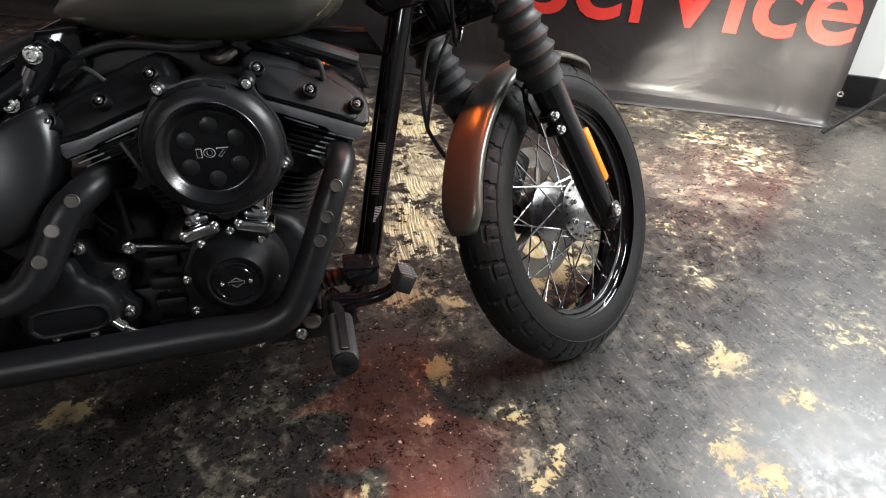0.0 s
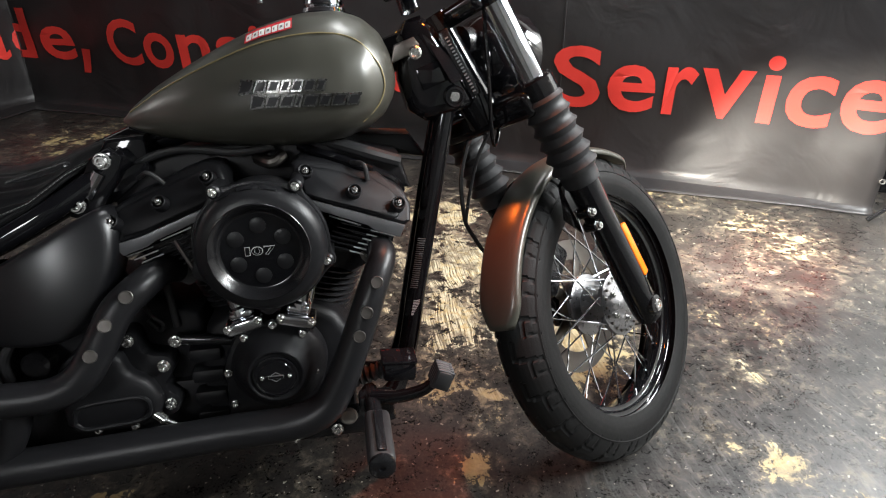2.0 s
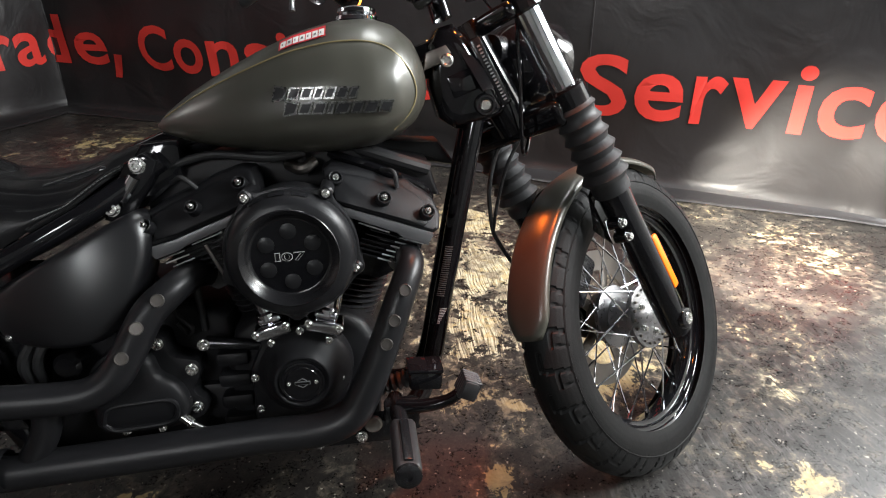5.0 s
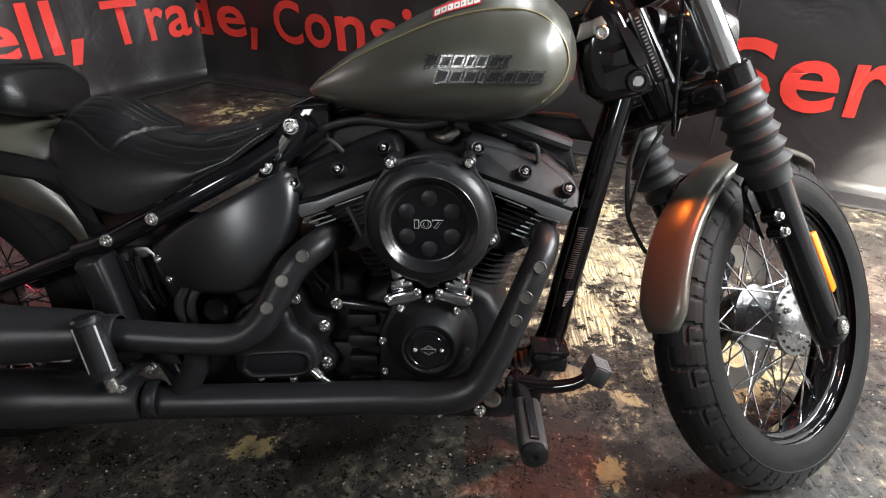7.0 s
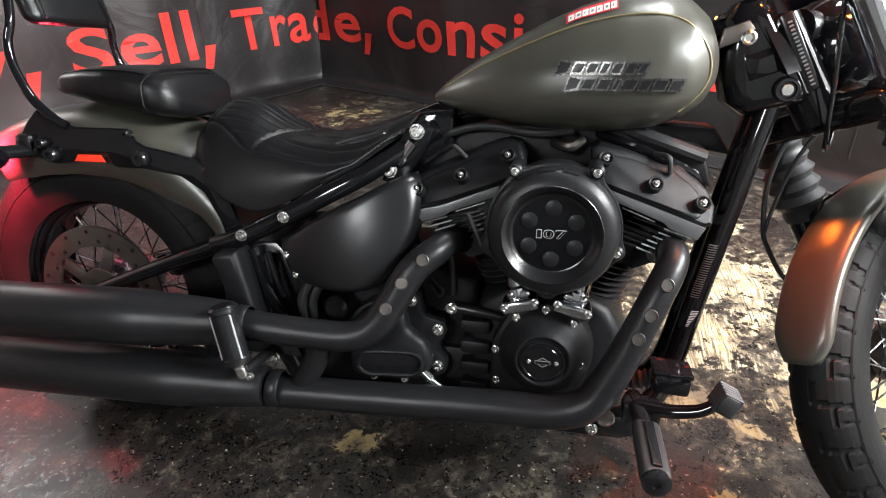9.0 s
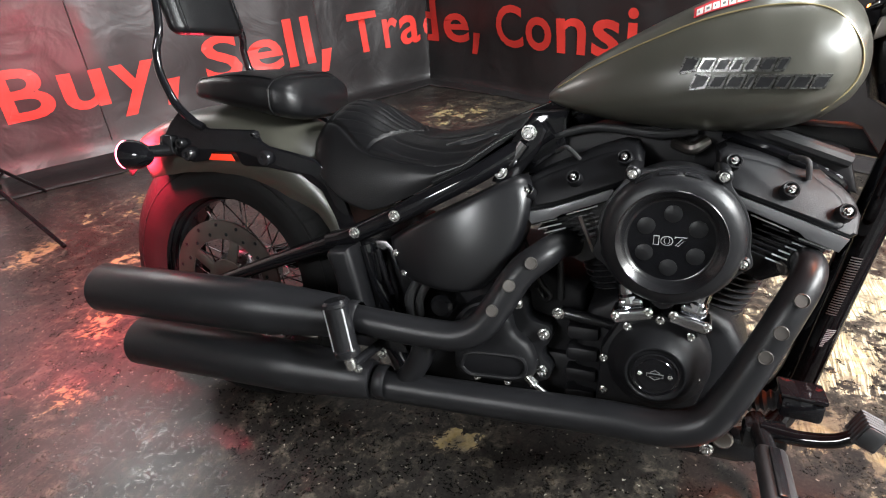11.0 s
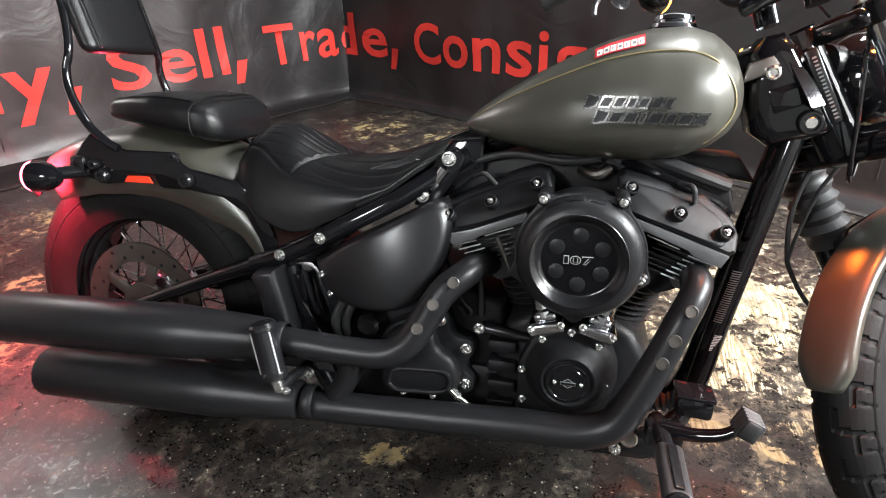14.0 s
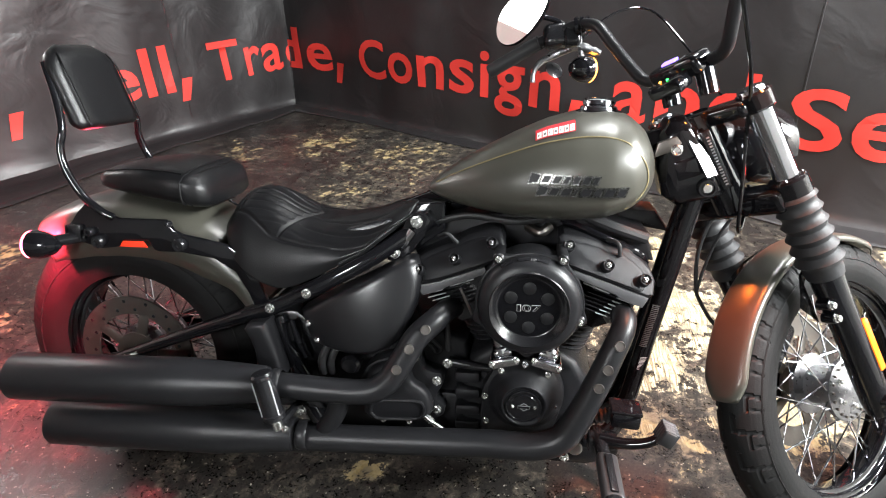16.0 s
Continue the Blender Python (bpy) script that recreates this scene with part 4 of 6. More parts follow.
def build_rear_fender():
    """Fender shell swept round the rear wheel, with strut, lamps and reflector."""
    c = Vector((0.0, 0, 0.325))
    bm = bmesh.new()
    rows = []
    A = [24, 34, 45, 60, 75, 90, 105, 120, 131, 137, 150]
    R = [0.395, 0.405, 0.412, 0.413, 0.405, 0.393, 0.388, 0.388, 0.388, 0.388, 0.385]
    D = [0.040, 0.058, 0.098, 0.122, 0.134, 0.132, 0.126, 0.112, 0.096, 0.080, 0.06]
    for a in np.linspace(24, 119, 60):
        r, dpt = float(np.interp(a, A, R)), float(np.interp(a, A, D))
        row = []
        for k in range(25):
            f = -1 + 2 * k / 24
            y = 0.118 * math.copysign(min(1.0, abs(math.sin(f * math.pi / 2)) ** 0.95), f) if abs(f) < 1 else 0.118 * f
            drop = dpt * (1 - math.cos(f * math.pi / 2) ** 0.42)
            rr = r - drop
            row.append(c + Vector((math.cos(radians(a)) * rr, y, math.sin(radians(a)) * rr)))
        rows.append(row)
    skin(bm, rows)
    fender = part("rear_fender", bm, M_PAINT, moto, "matte olive rear fender", angle=70)
    md = fender.modifiers.new("thick", "SOLIDIFY")
    md.thickness = 0.003
    # long black strut over the fender side
    for s in (-1, 1):
        bm = bmesh.new()
        o = [(0.385, 0.490), (0.356, 0.570), (0.345, 0.598), (0.302, 0.628), (0.250, 0.640), (0.199, 0.649), (0.182, 0.658), (0.173, 0.672), (0.167, 0.680), (0.060, 0.680), (0.020, 0.693), (-0.018, 0.709),
             (-0.040, 0.690), (-0.058, 0.668), (-0.076, 0.661), (-0.080, 0.628), (-0.030, 0.620), (0.007, 0.610), (0.050, 0.616), (0.060, 0.632), (0.120, 0.632), (0.130, 0.612), (0.140, 0.608), (0.193, 0.608), (0.269, 0.597), (0.313, 0.569), (0.338, 0.520), (0.350, 0.480)]
        plate(bm, o, s * 0.125, s * 0.137, 0.004)
        st = part("fender_strut", bm, M_GLOSS, moto, "gloss black fender strut")
        for x, z, r in ((0.005, 0.628, 0.014), (0.1955, 0.628, 0.015), (-0.011, 0.650, 0.010), (0.176, 0.672, 0.007)):
            bm = bmesh.new()
            spin(bm, [(0, r), (0.012, r), (0.016, r * 0.8), (0.016, r * 0.45), (0.012, r * 0.4), (0.012, 0)], (x, s * 0.135, z), (0, s, 0), 16)
            part("strut_bolt", bm, M_SATIN, st)
        bm = bmesh.new()
        plate(bm, [(0.052, 0.618), (0.118, 0.618), (0.110, 0.631), (0.062, 0.631)], s * 0.137, s * 0.1405, 0.001)
        part("reflector", bm, M_RED_REFL, st, "small red side reflector")
        # rear turn lamp on a short stalk
        bm = bmesh.new()
        tube(bm, [(-0.035, s * 0.13, 0.636), (-0.062, s * 0.150, 0.634), (-0.085, s * 0.168, 0.632)], 0.013, 12)
        box(bm, (0.030, 0.020, 0.040), (-0.046, s * 0.138, 0.646), bevel=0.005)
        part("lamp_stalk", bm, M_SATIN, moto)
        bm = bmesh.new()
        spin(bm, [(0.052, 0), (0.050, 0.010), (0.040, 0.019), (0.022, 0.027), (0.004, 0.031), (-0.008, 0.031), (-0.010, 0.028)], (-0.115, s * 0.175, 0.627), (1, 0, 0), 32)
        lamp = part("turn_lamp", bm, M_GLOSS, moto, "bullet turn lamp with lit red lens")
        bm = bmesh.new()
        spin(bm, [(-0.007, 0.0305), (-0.014, 0.030), (-0.021, 0.022), (-0.024, 0)], (-0.115, s * 0.175, 0.627), (1, 0, 0), 32)
        part("lens", bm, M_RED_LIT, lamp, "lit red lens")
    # inner mudguard close to the tyre
    bm = bmesh.new()
    rows = []
    for a in np.linspace(40, 132, 40):
        rows.append([c + Vector((math.cos(radians(a)) * r, y, math.sin(radians(a)) * r)) for y, r in ((-0.101, 0.322), (-0.100, 0.340), (-0.090, 0.352), (-0.07, 0.358), (0, 0.361), (0.07, 0.358), (0.090, 0.352), (0.100, 0.340), (0.101, 0.322))])
    skin(bm, rows)
    ig = part("inner_guard", bm, M_RUBBER, moto, "black inner mudguard", angle=60)
    md = ig.modifiers.new("thick", "SOLIDIFY")
    md.thickness = 0.003


def build_engine():
    # crankcase and gearbox
    bm = bmesh.new()
    plate(bm, [(0.80, 0.21), (1.00, 0.205), (1.07, 0.25), (1.08, 0.33), (1.04, 0.40), (0.98, 0.435), (0.88, 0.435), (0.82, 0.40), (0.80, 0.33)], -0.13, 0.14, 0.02, 3)
    eng = part("crankcase", bm, M_WRINKLE, moto, "black powder-coated crankcase")
    bm = bmesh.new()
    plate(bm, [(0.50, 0.225), (0.80, 0.215), (0.82, 0.30), (0.81, 0.42), (0.74, 0.455), (0.62, 0.46), (0.52, 0.44), (0.48, 0.35)], -0.105, 0.13, 0.02, 3)
    gear = part("gearbox", bm, M_WRINKLE, moto, "black gearbox housing")
    # ribs of the housing between gearbox and crankcase
    for z in (0.235, 0.275, 0.315, 0.355):
        bm = bmesh.new()
        box(bm, (0.055, 0.04, 0.026), (0.815, -0.125, z), bevel=0.008)
        part("case_rib", bm, M_WRINKLE, eng)
    bm = bmesh.new()
    tube(bm, [(0.775, -0.13, 0.385), (0.83, -0.135, 0.380), (0.87, -0.13, 0.372)], [0.012, 0.010, 0.009], 12)
    part("oil_line", bm, M_SATIN, eng)
    bolts(eng, [(0.772, -0.14, 0.386)], BOLT_L)
    # timer cover
    bm = bmesh.new()
    spin(bm, [(-0.02, 0.084), (0.030, 0.081), (0.040, 0.076), (0.046, 0.067), (0.058, 0.058), (0.071, 0.050), (0.0755, 0.045), (0.0755, 0.0425), (0.072, 0.0385), (0.072, 0.0)], (0.9355, -0.125, 0.332), (0, -1, 0), 64)
    tc = part("timer_cover", bm, M_WRINKLE, eng, "domed black timing cover")
    bm = bmesh.new()
    plate(bm, [(0.845, 0.245), (0.865, 0.225), (0.99, 0.235), (1.01, 0.30), (0.99, 0.40), (0.935, 0.42), (0.875, 0.40), (0.848, 0.345)], -0.165, -0.12, 0.008)
    part("cam_cover", bm, M_WRINKLE, tc)
    bm = bmesh.new()
    spin(bm, [(0, 0.0355), (0.003, 0.0355), (0.0035, 0.033), (0.0025, 0.032), (0.0025, 0.0275), (0.0035, 0.0265), (0.0035, 0)], (0.9355, -0.199, 0.332), (0, -1, 0), 48)
    disc = part("cover_disc", bm, M_GLOSS, tc, "gloss black disc with a plain light shield")
    bm = bmesh.new()
    spin(bm, [(0.0, 0.0075), (0.0012, 0.0075), (0.0012, 0.0088), (0.0, 0.0088)], (0.9355, -0.2026, 0.332), (0, -1, 0), 6, start=30)
    box(bm, (0.025, 0.002, 0.0056), (0.9355, -0.2032, 0.332))
    em = part("emblem", bm, M_GREYPRINT, disc, "plain grey shield shape with a cross bar", smooth=False)
    bm = bmesh.new()
    box(bm, (0.0232, 0.001, 0.0038), (0.9355, -0.2044, 0.332))
    part("emblem_bar", bm, M_GLOSS, em, smooth=False)
    bolts(tc, [(0.9135, -0.2025, 0.332), (0.9575, -0.2025, 0.332)], BOLT_T)
    bolts(tc, [(0.935, -0.166, 0.409), (0.887, -0.166, 0.391), (0.981, -0.166, 0.388), (0.854, -0.166, 0.330), (0.857, -0.166, 0.271), (0.997, -0.166, 0.318)], BOLT)
    # side cover of the gearbox: wavy flange, dome and sunk field
    bm = bmesh.new()
    flange = [(0.590, 0.240), (0.612, 0.237), (0.66, 0.236), (0.700, 0.238), (0.728, 0.246), (0.755, 0.256), (0.765, 0.270), (0.763, 0.287), (0.750, 0.298), (0.748, 0.312), (0.758, 0.328), (0.764, 0.345), (0.758, 0.361),
              (0.738, 0.366), (0.722, 0.372), (0.717, 0.386), (0.715, 0.404), (0.703, 0.413), (0.687, 0.406), (0.668, 0.398), (0.62, 0.385), (0.585, 0.35), (0.578, 0.28)]
    plate(bm, [(q.x, q.z) for q in glide([(x, 0, z) for x, z in flange + flange[:1]], 3)[:-1]], -0.147, -0.10, 0.004)
    gc = part("gearbox_cover", bm, M_WRINKLE, gear, "black gearbox side cover with a wavy flange")
    dome = [(0.588, 0.262), (0.61, 0.247), (0.66, 0.246), (0.70, 0.250), (0.735, 0.264), (0.742, 0.295), (0.727, 0.330), (0.702, 0.350), (0.690, 0.382), (0.655, 0.390), (0.61, 0.372), (0.588, 0.325)]
    ring = [(q.x, q.z) for q in glide([(x, 0, z) for x, z in dome + dome[:1]], 4)[:-1]]
    bm = bmesh.new()
    skin(bm, [[Vector((0.66 + (x - 0.66) * f, y, 0.312 + (z - 0.312) * f)) for x, z in ring] for f, y in ((1.0, -0.145), (0.985, -0.156), (0.95, -0.163), (0.88, -0.168), (0.75, -0.1715), (0.5, -0.1735), (0.2, -0.174))], True)
    part("cover_dome", bm, M_WRINKLE, gc)
    field = [(0.606, 0.270), (0.612, 0.292), (0.628, 0.302), (0.67, 0.306), (0.710, 0.307), (0.724, 0.296), (0.722, 0.276), (0.704, 0.264), (0.66, 0.260), (0.622, 0.258)]
    bm = bmesh.new()
    tube(bm, [(x, -0.1725 + 0.4 * abs(z - 0.30) * 0.05, z) for x, z in field + field[:1]], 0.0042, 8, 4)
    part("field_rim", bm, M_WRINKLE, gc)
    bolts(gc, [(0.702, -0.148, 0.398), (0.750, -0.148, 0.347), (0.750, -0.148, 0.276)], BOLT_L)
    bolts(gc, [(0.691, -0.150, 0.357), (0.735, -0.150, 0.296), (0.630, -0.150, 0.243), (0.688, -0.150, 0.243)], BOLT)
    bm = bmesh.new()
    tube(bm, [(0.722, -0.158, 0.269), (0.742, -0.165, 0.254)], 0.0085, 12)
    tube(bm, [(0.740, -0.165, 0.255), (0.766, -0.165, 0.237)], 0.0055, 12)
    part("cable_end", bm, M_BOLT, gear, "chrome cable fitting")
    bm = bmesh.new()
    plate(bm, [(0.46, 0.190), (1.06, 0.185), (1.06, 0.27), (0.80, 0.30), (0.46, 0.30)], -0.118, 0.12, 0.012)
    part("oil_pan", bm, M_WRINKLE, gear, "black oil pan below the gearbox")
    # wiring and hose behind the exhaust
    for pts, r in (([(0.70, -0.10, 0.50), (0.735, -0.13, 0.44), (0.755, -0.13, 0.415), (0.745, -0.12, 0.40), (0.73, -0.12, 0.42)], 0.004),
                   ([(0.77, -0.11, 0.40), (0.768, -0.115, 0.46), (0.76, -0.11, 0.49), (0.72, -0.10, 0.485)], 0.006),
                   ([(0.540, -0.10, 0.45), (0.515, -0.15, 0.415), (0.502, -0.16, 0.385), (0.500, -0.15, 0.35)], 0.010),
                   ([(0.560, -0.10, 0.45), (0.535, -0.15, 0.415), (0.522, -0.16, 0.385), (0.518, -0.15, 0.35)], 0.008)):
        bm = bmesh.new()
        tube(bm, pts, r, 10)
        part("hose", bm, M_RUBBER, gear)
    bolts(gear, [(0.768, -0.12, 0.487)], BOLT)
    bm = bmesh.new()
    spin(bm, [(0, 0.022), (0.03, 0.022), (0.036, 0.016), (0.036, 0)], (0.562, -0.125, 0.374), (0, -1, 0), 20)
    part("starter_cap", bm, M_SATIN, gear)
    # cylinders with cooling fins, 22.5 degrees either way
    bm = bmesh.new()
    spin(bm, [(-0.0024, 0.05), (-0.0016, 0.083), (-0.001, 0.085), (0.001, 0.085), (0.0016, 0.083), (0.0024, 0.05)], (0, 0, 0), (0, 0, 1), 40, scale=(1, 1.22, 1))
    fin_mesh = finish("cooling_fin", bm, M_FINS)
    for sgn, name in ((-1, "rear_cylinder"), (1, "front_cylinder")):
        tilt = 22.5 * sgn
        M = Matrix.Translation((0.940, 0, 0.300)) @ Matrix.Rotation(radians(tilt), 4, "Y")
        bm = bmesh.new()
        spin(bm, [(0.09, 0.055), (0.30, 0.055)], axis=(0, 0, 1), n=32)
        cyl = part(name, bm, M_SATIN, moto, "black air-cooled cylinder with machined fin edges", m=M)
        for k in range(12):
            o = new("cooling_fin", fin_mesh)
            o.parent = cyl
            o.matrix_basis = Matrix.Translation((0, 0, 0.115 + 0.0112 * k))
        ends = ((0.7189, 0.5343, 0.761, 0.5477), (0.7699, 0.5023, 0.7975, 0.5147)) if sgn < 0 else ((1.109, 0.5475, 1.1506, 0.5336), (1.0704, 0.5139, 1.1009, 0.5035))
        for k in range(6):
            xa, za, xb, zb = (a + (b2 - a) * k / 5 for a, b2 in zip(*ends))
            back = 0.05 * sgn
            turn = -math.degrees(math.atan2(zb - za, xb - xa))
            wide = math.hypot(xb - xa, zb - za)
            for name, w2, dep, y, th, mat in (("head_fin", wide + 0.05, 0.25, 0.0, 0.0036, M_SATIN), ("fin_edge", wide, 0.003, -0.1262, 0.0024, M_FIN)):
                bm = bmesh.new()
                box(bm, (w2, dep, th), ((xa + xb) / 2 - (back / 2 if name == "head_fin" else 0), y, (za + zb) / 2 + (0.0085 if name == "head_fin" else 0)), (0, turn, 0), bevel=0.0008, seg=1)
                part(name, bm, mat, moto, "machined bright fin edge" if mat is M_FIN else "")
        xa, za, xb, zb = (0.7769, 0.5595, 0.8259, 0.5774) if sgn < 0 else (1.042, 0.5801, 1.0936, 0.5598)
        bm = bmesh.new()
        box(bm, (math.hypot(xb - xa, zb - za), 0.003, 0.0024), ((xa + xb) / 2, -0.1362, (za + zb) / 2), (0, -math.degrees(math.atan2(zb - za, xb - xa)), 0), bevel=0.0008, seg=1)
        part("fin_edge", bm, M_FIN, moto, "machined bright fin edge")
        if sgn < 0:
            band = [(0.7073, 0.5592), (0.7544, 0.5713), (0.8480, 0.6075), (0.8540, 0.5945), (0.7700, 0.5605), (0.7590, 0.5530), (0.7221, 0.5410)]
            cover = [(0.7073, 0.5582), (0.7544, 0.5703), (0.8480, 0.6065), (0.8860, 0.6250), (0.8860, 0.6532), (0.8770, 0.6720), (0.8600, 0.6762), (0.8442, 0.6726), (0.8119, 0.6616), (0.7885, 0.6496), (0.7507, 0.6338), (0.7219, 0.6196), (0.6970, 0.6050), (0.6950, 0.5900)]
            bs = [(0.7122, -0.144, 0.5963), (0.7863, -0.144, 0.6231), (0.8607, -0.137, 0.6564)]
        else:
            band = [(1.0150, 0.6106), (1.0327, 0.6046), (1.1083, 0.5776), (1.1665, 0.5560), (1.1563, 0.5365), (1.1141, 0.5522), (1.1046, 0.5610), (1.0220, 0.5940)]
            cover = [(0.9950, 0.6180), (1.0327, 0.6036), (1.1083, 0.5766), (1.1665, 0.5550), (1.1760, 0.5620), (1.1794, 0.5850), (1.1706, 0.6060), (1.1562, 0.6200), (1.1423, 0.6290), (1.1251, 0.6440), (1.1054, 0.6430), (1.0900, 0.6470), (1.0736, 0.6560), (1.0420, 0.6660), (1.0222, 0.6700), (1.0016, 0.6750), (0.9900, 0.6680)]
            bs = [(1.0117, -0.137, 0.6568), (1.0871, -0.144, 0.6216), (1.1578, -0.144, 0.5949)]
        bm = bmesh.new()
        plate(bm, [(0.94 + sgn * (a), z) for a, z in ((0.075, 0.545), (0.215, 0.545), (0.20, 0.50), (0.13, 0.47), (0.06, 0.50))] if sgn > 0 else [(0.73, 0.55), (0.865, 0.60), (0.87, 0.50), (0.80, 0.47), (0.75, 0.50)], -0.112, 0.11, 0.006)
        part("head_casting", bm, M_SATIN, moto)
        bm = bmesh.new()
        plate(bm, band, -0.1465, 0.12, 0.0015)
        part("head_band", bm, M_BAND, moto, "satin grey edge of the cylinder head")
        bm = bmesh.new()
        plate(bm, cover, -0.1440, 0.12, 0.007, 3)
        up = Vector((0.383 * sgn, 0, 0.924))
        for v in bm.verts:
            h = (v.co - Vector((0.94, 0, 0.30))).dot(up) - 0.332
            v.co.y *= 1 - 5.2 * max(0.0, h)
        rc = part("rocker_cover", bm, M_WRINKLE, moto, "black rocker cover")
        # raised web between the bolts, and the lip along the joint
        inner = [(x + (0.94 + 0.12 * sgn - x) * 0.16, z + (0.615 - z) * 0.20) for x, z in cover]
        bm = bmesh.new()
        plate(bm, inner, -0.1475, -0.10, 0.006, 3)
        for v in bm.verts:
            h = (v.co - Vector((0.94, 0, 0.30))).dot(up) - 0.332
            v.co.y *= 1 - 5.2 * max(0.0, h)
        part("cover_face", bm, M_WRINKLE, rc)
        for p in bs:
            d = Vector((0.2 * sgn, -0.80, 0.55)).normalized()
            bm = bmesh.new()
            spin(bm, [(-0.03, 0.0130), (0.001, 0.0118), (0.002, 0.0108), (0.001, 0.0090), (-0.006, 0.009), (-0.006, 0)], p, d, 24)
            boss = part("bolt_boss", bm, M_WRINKLE, rc)
            o = new("bolt", BOLT_L)
            o.parent = rc
            o.matrix_basis = Matrix.Translation(Vector(p) - d * 0.001) @ Vector((0, -1, 0)).rotation_difference(d).to_matrix().to_4x4() @ Matrix.Diagonal((0.50, 0.80, 0.50, 1))
        # spark lead and pushrod tube with chrome base
        px = 0.893 if sgn < 0 else 0.977
        bm = bmesh.new()
        tube(bm, [(px + sgn * 0.005, -0.14, 0.395), (px + sgn * 0.035, -0.13, 0.52)], 0.0115, 14)
        part("pushrod_tube", bm, M_GLOSS if sgn < 0 else M_CHROME, moto, "pushrod tube")
        bm = bmesh.new()
        box(bm, (0.060, 0.046, 0.022), (px, -0.166, 0.419), (0, 15 * sgn, 0), bevel=0.006, seg=4)
        box(bm, (0.040, 0.034, 0.018), (px + sgn * 0.003, -0.164, 0.436), (0, 15 * sgn, 0), bevel=0.007, seg=4)
        spin(bm, [(0, 0.018), (0.010, 0.017), (0.014, 0.0135), (0.030, 0.0125), (0.030, 0)], (px + sgn * 0.006, -0.164, 0.436), (0.26 * sgn, 0, 0.96), 20)
        lb = part("lifter_block", bm, M_CHROME, moto, "polished lifter block")
        bolts(lb, [(px - 0.024, -0.190, 0.424 + sgn * 0.0065), (px + 0.024, -0.190, 0.424 - sgn * 0.0065)], BOLT)
    bm = bmesh.new()
    tube(bm, [(0.80, -0.145, 0.560), (0.825, -0.15, 0.505)], 0.003, 8)
    part("clip", bm, M_STEEL, moto)
    # air cleaner
    C = (0.938, 0, 0.550)
    bm = bmesh.new()
    spin(bm, [(0.10, 0.080), (0.105, 0.098), (0.120, 0.101), (0.188, 0.1005), (0.200, 0.0985), (0.209, 0.0935), (0.2145, 0.086), (0.217, 0.078), (0.2175, 0.0755)], C, (0, -1, 0), 80)
    ac = part("air_cleaner", bm, M_MATTE, moto, "round black air cleaner with a dished cover")
    bm = bmesh.new()
    spin(bm, [(0.215, 0.0765), (0.2195, 0.0760), (0.2205, 0.0748), (0.2195, 0.0735), (0.2150, 0.0685), (0.2105, 0.0648), (0.2075, 0.0625), (0.2060, 0.0605), (0.2055, 0.0585)], C, (0, -1, 0), 96)
    face = part("dished_rim", bm, M_SATIN, ac, "satin black dished rim", angle=60)
    bm = bmesh.new()
    spin(bm, [(0.2056, 0.0590), (0.2056, 0)], C, (0, -1, 0), 64)
    part("dished_face", bm, M_FACE, ac, "black dished face")
    for k in range(6):
        a = radians(90 + 60 * k)
        bm = bmesh.new()
        spin(bm, [(0, 0.0125), (0.0012, 0.0125), (0.0016, 0.0118), (0.0016, 0)], (C[0] + 0.040 * math.cos(a), -0.2052, C[2] + 0.040 * math.sin(a)), (0, -1, 0), 24)
        part("face_disc", bm, M_MATTE, face)
    for wide, tall, bold, y, mat, name in ((0.0455, 0.0142, 0.0012, -0.2062, M_FIGURE, "number_outline"), (0.0431, 0.0118, 0.0, -0.2070, M_GLOSS, "number")):
        bm = bmesh.new()
        grow = (wide - 0.0431) / 2
        for ch, x0, wd in (("1", -0.0222, 0.0058), ("0", -0.0125, 0.0150), ("7", 0.0062, 0.0150)):
            one = joined_text(ch, 0.02, wd + 2 * grow, bold=bold * 0.5)
            y0, y1 = min(v.co.y for v in one.verts), max(v.co.y for v in one.verts)
            for v in one.verts:
                v.co = Vector((C[0] + x0 - grow + v.co.x, y, C[2] - tall / 2 + (v.co.y - y0) / (y1 - y0) * tall))
            me = bpy.data.meshes.new("digit")
            one.to_mesh(me)
            one.free()
            bm.from_mesh(me)
            bpy.data.meshes.remove(me)
        part(name, bm, mat, face, "107 in outlined figures" if mat is M_FIGURE else "", smooth=False)
    for x, z in ((0.878, 0.641), (0.998, 0.643), (1.035, 0.521), (0.936, 0.456), (0.851, 0.520)):
        bm = bmesh.new()
        d = Vector((x - C[0], z - C[2])).normalized()
        spin(bm, [(0.11, 0.011), (0.190, 0.011), (0.194, 0.008)], (x, 0, z), (0, -1, 0), 16)
        part("lug", bm, M_MATTE, ac)
        o = new("bolt", BOLT)
        o.parent = ac
        o.matrix_basis = Matrix.Translation((x, -0.193, z))
    bm = bmesh.new()
    ears = []
    lugs = [math.atan2(z - C[2], x - C[0]) for x, z in ((0.878, 0.641), (0.998, 0.643), (1.035, 0.521), (0.936, 0.456), (0.851, 0.520))]
    for k in range(120):
        a = 2 * math.pi * k / 120
        near = min(abs((a - q + math.pi) % (2 * math.pi) - math.pi) for q in lugs)
        rr = 0.1045 + 0.011 * math.exp(-(near / 0.13) ** 2)
        ears.append((C[0] + rr * math.cos(a), C[2] + rr * math.sin(a)))
    plate(bm, ears, -0.186, -0.172, 0.003)
    part("back_plate", bm, M_MATTE, ac, "matte black plate with bolt ears")
    bm = bmesh.new()
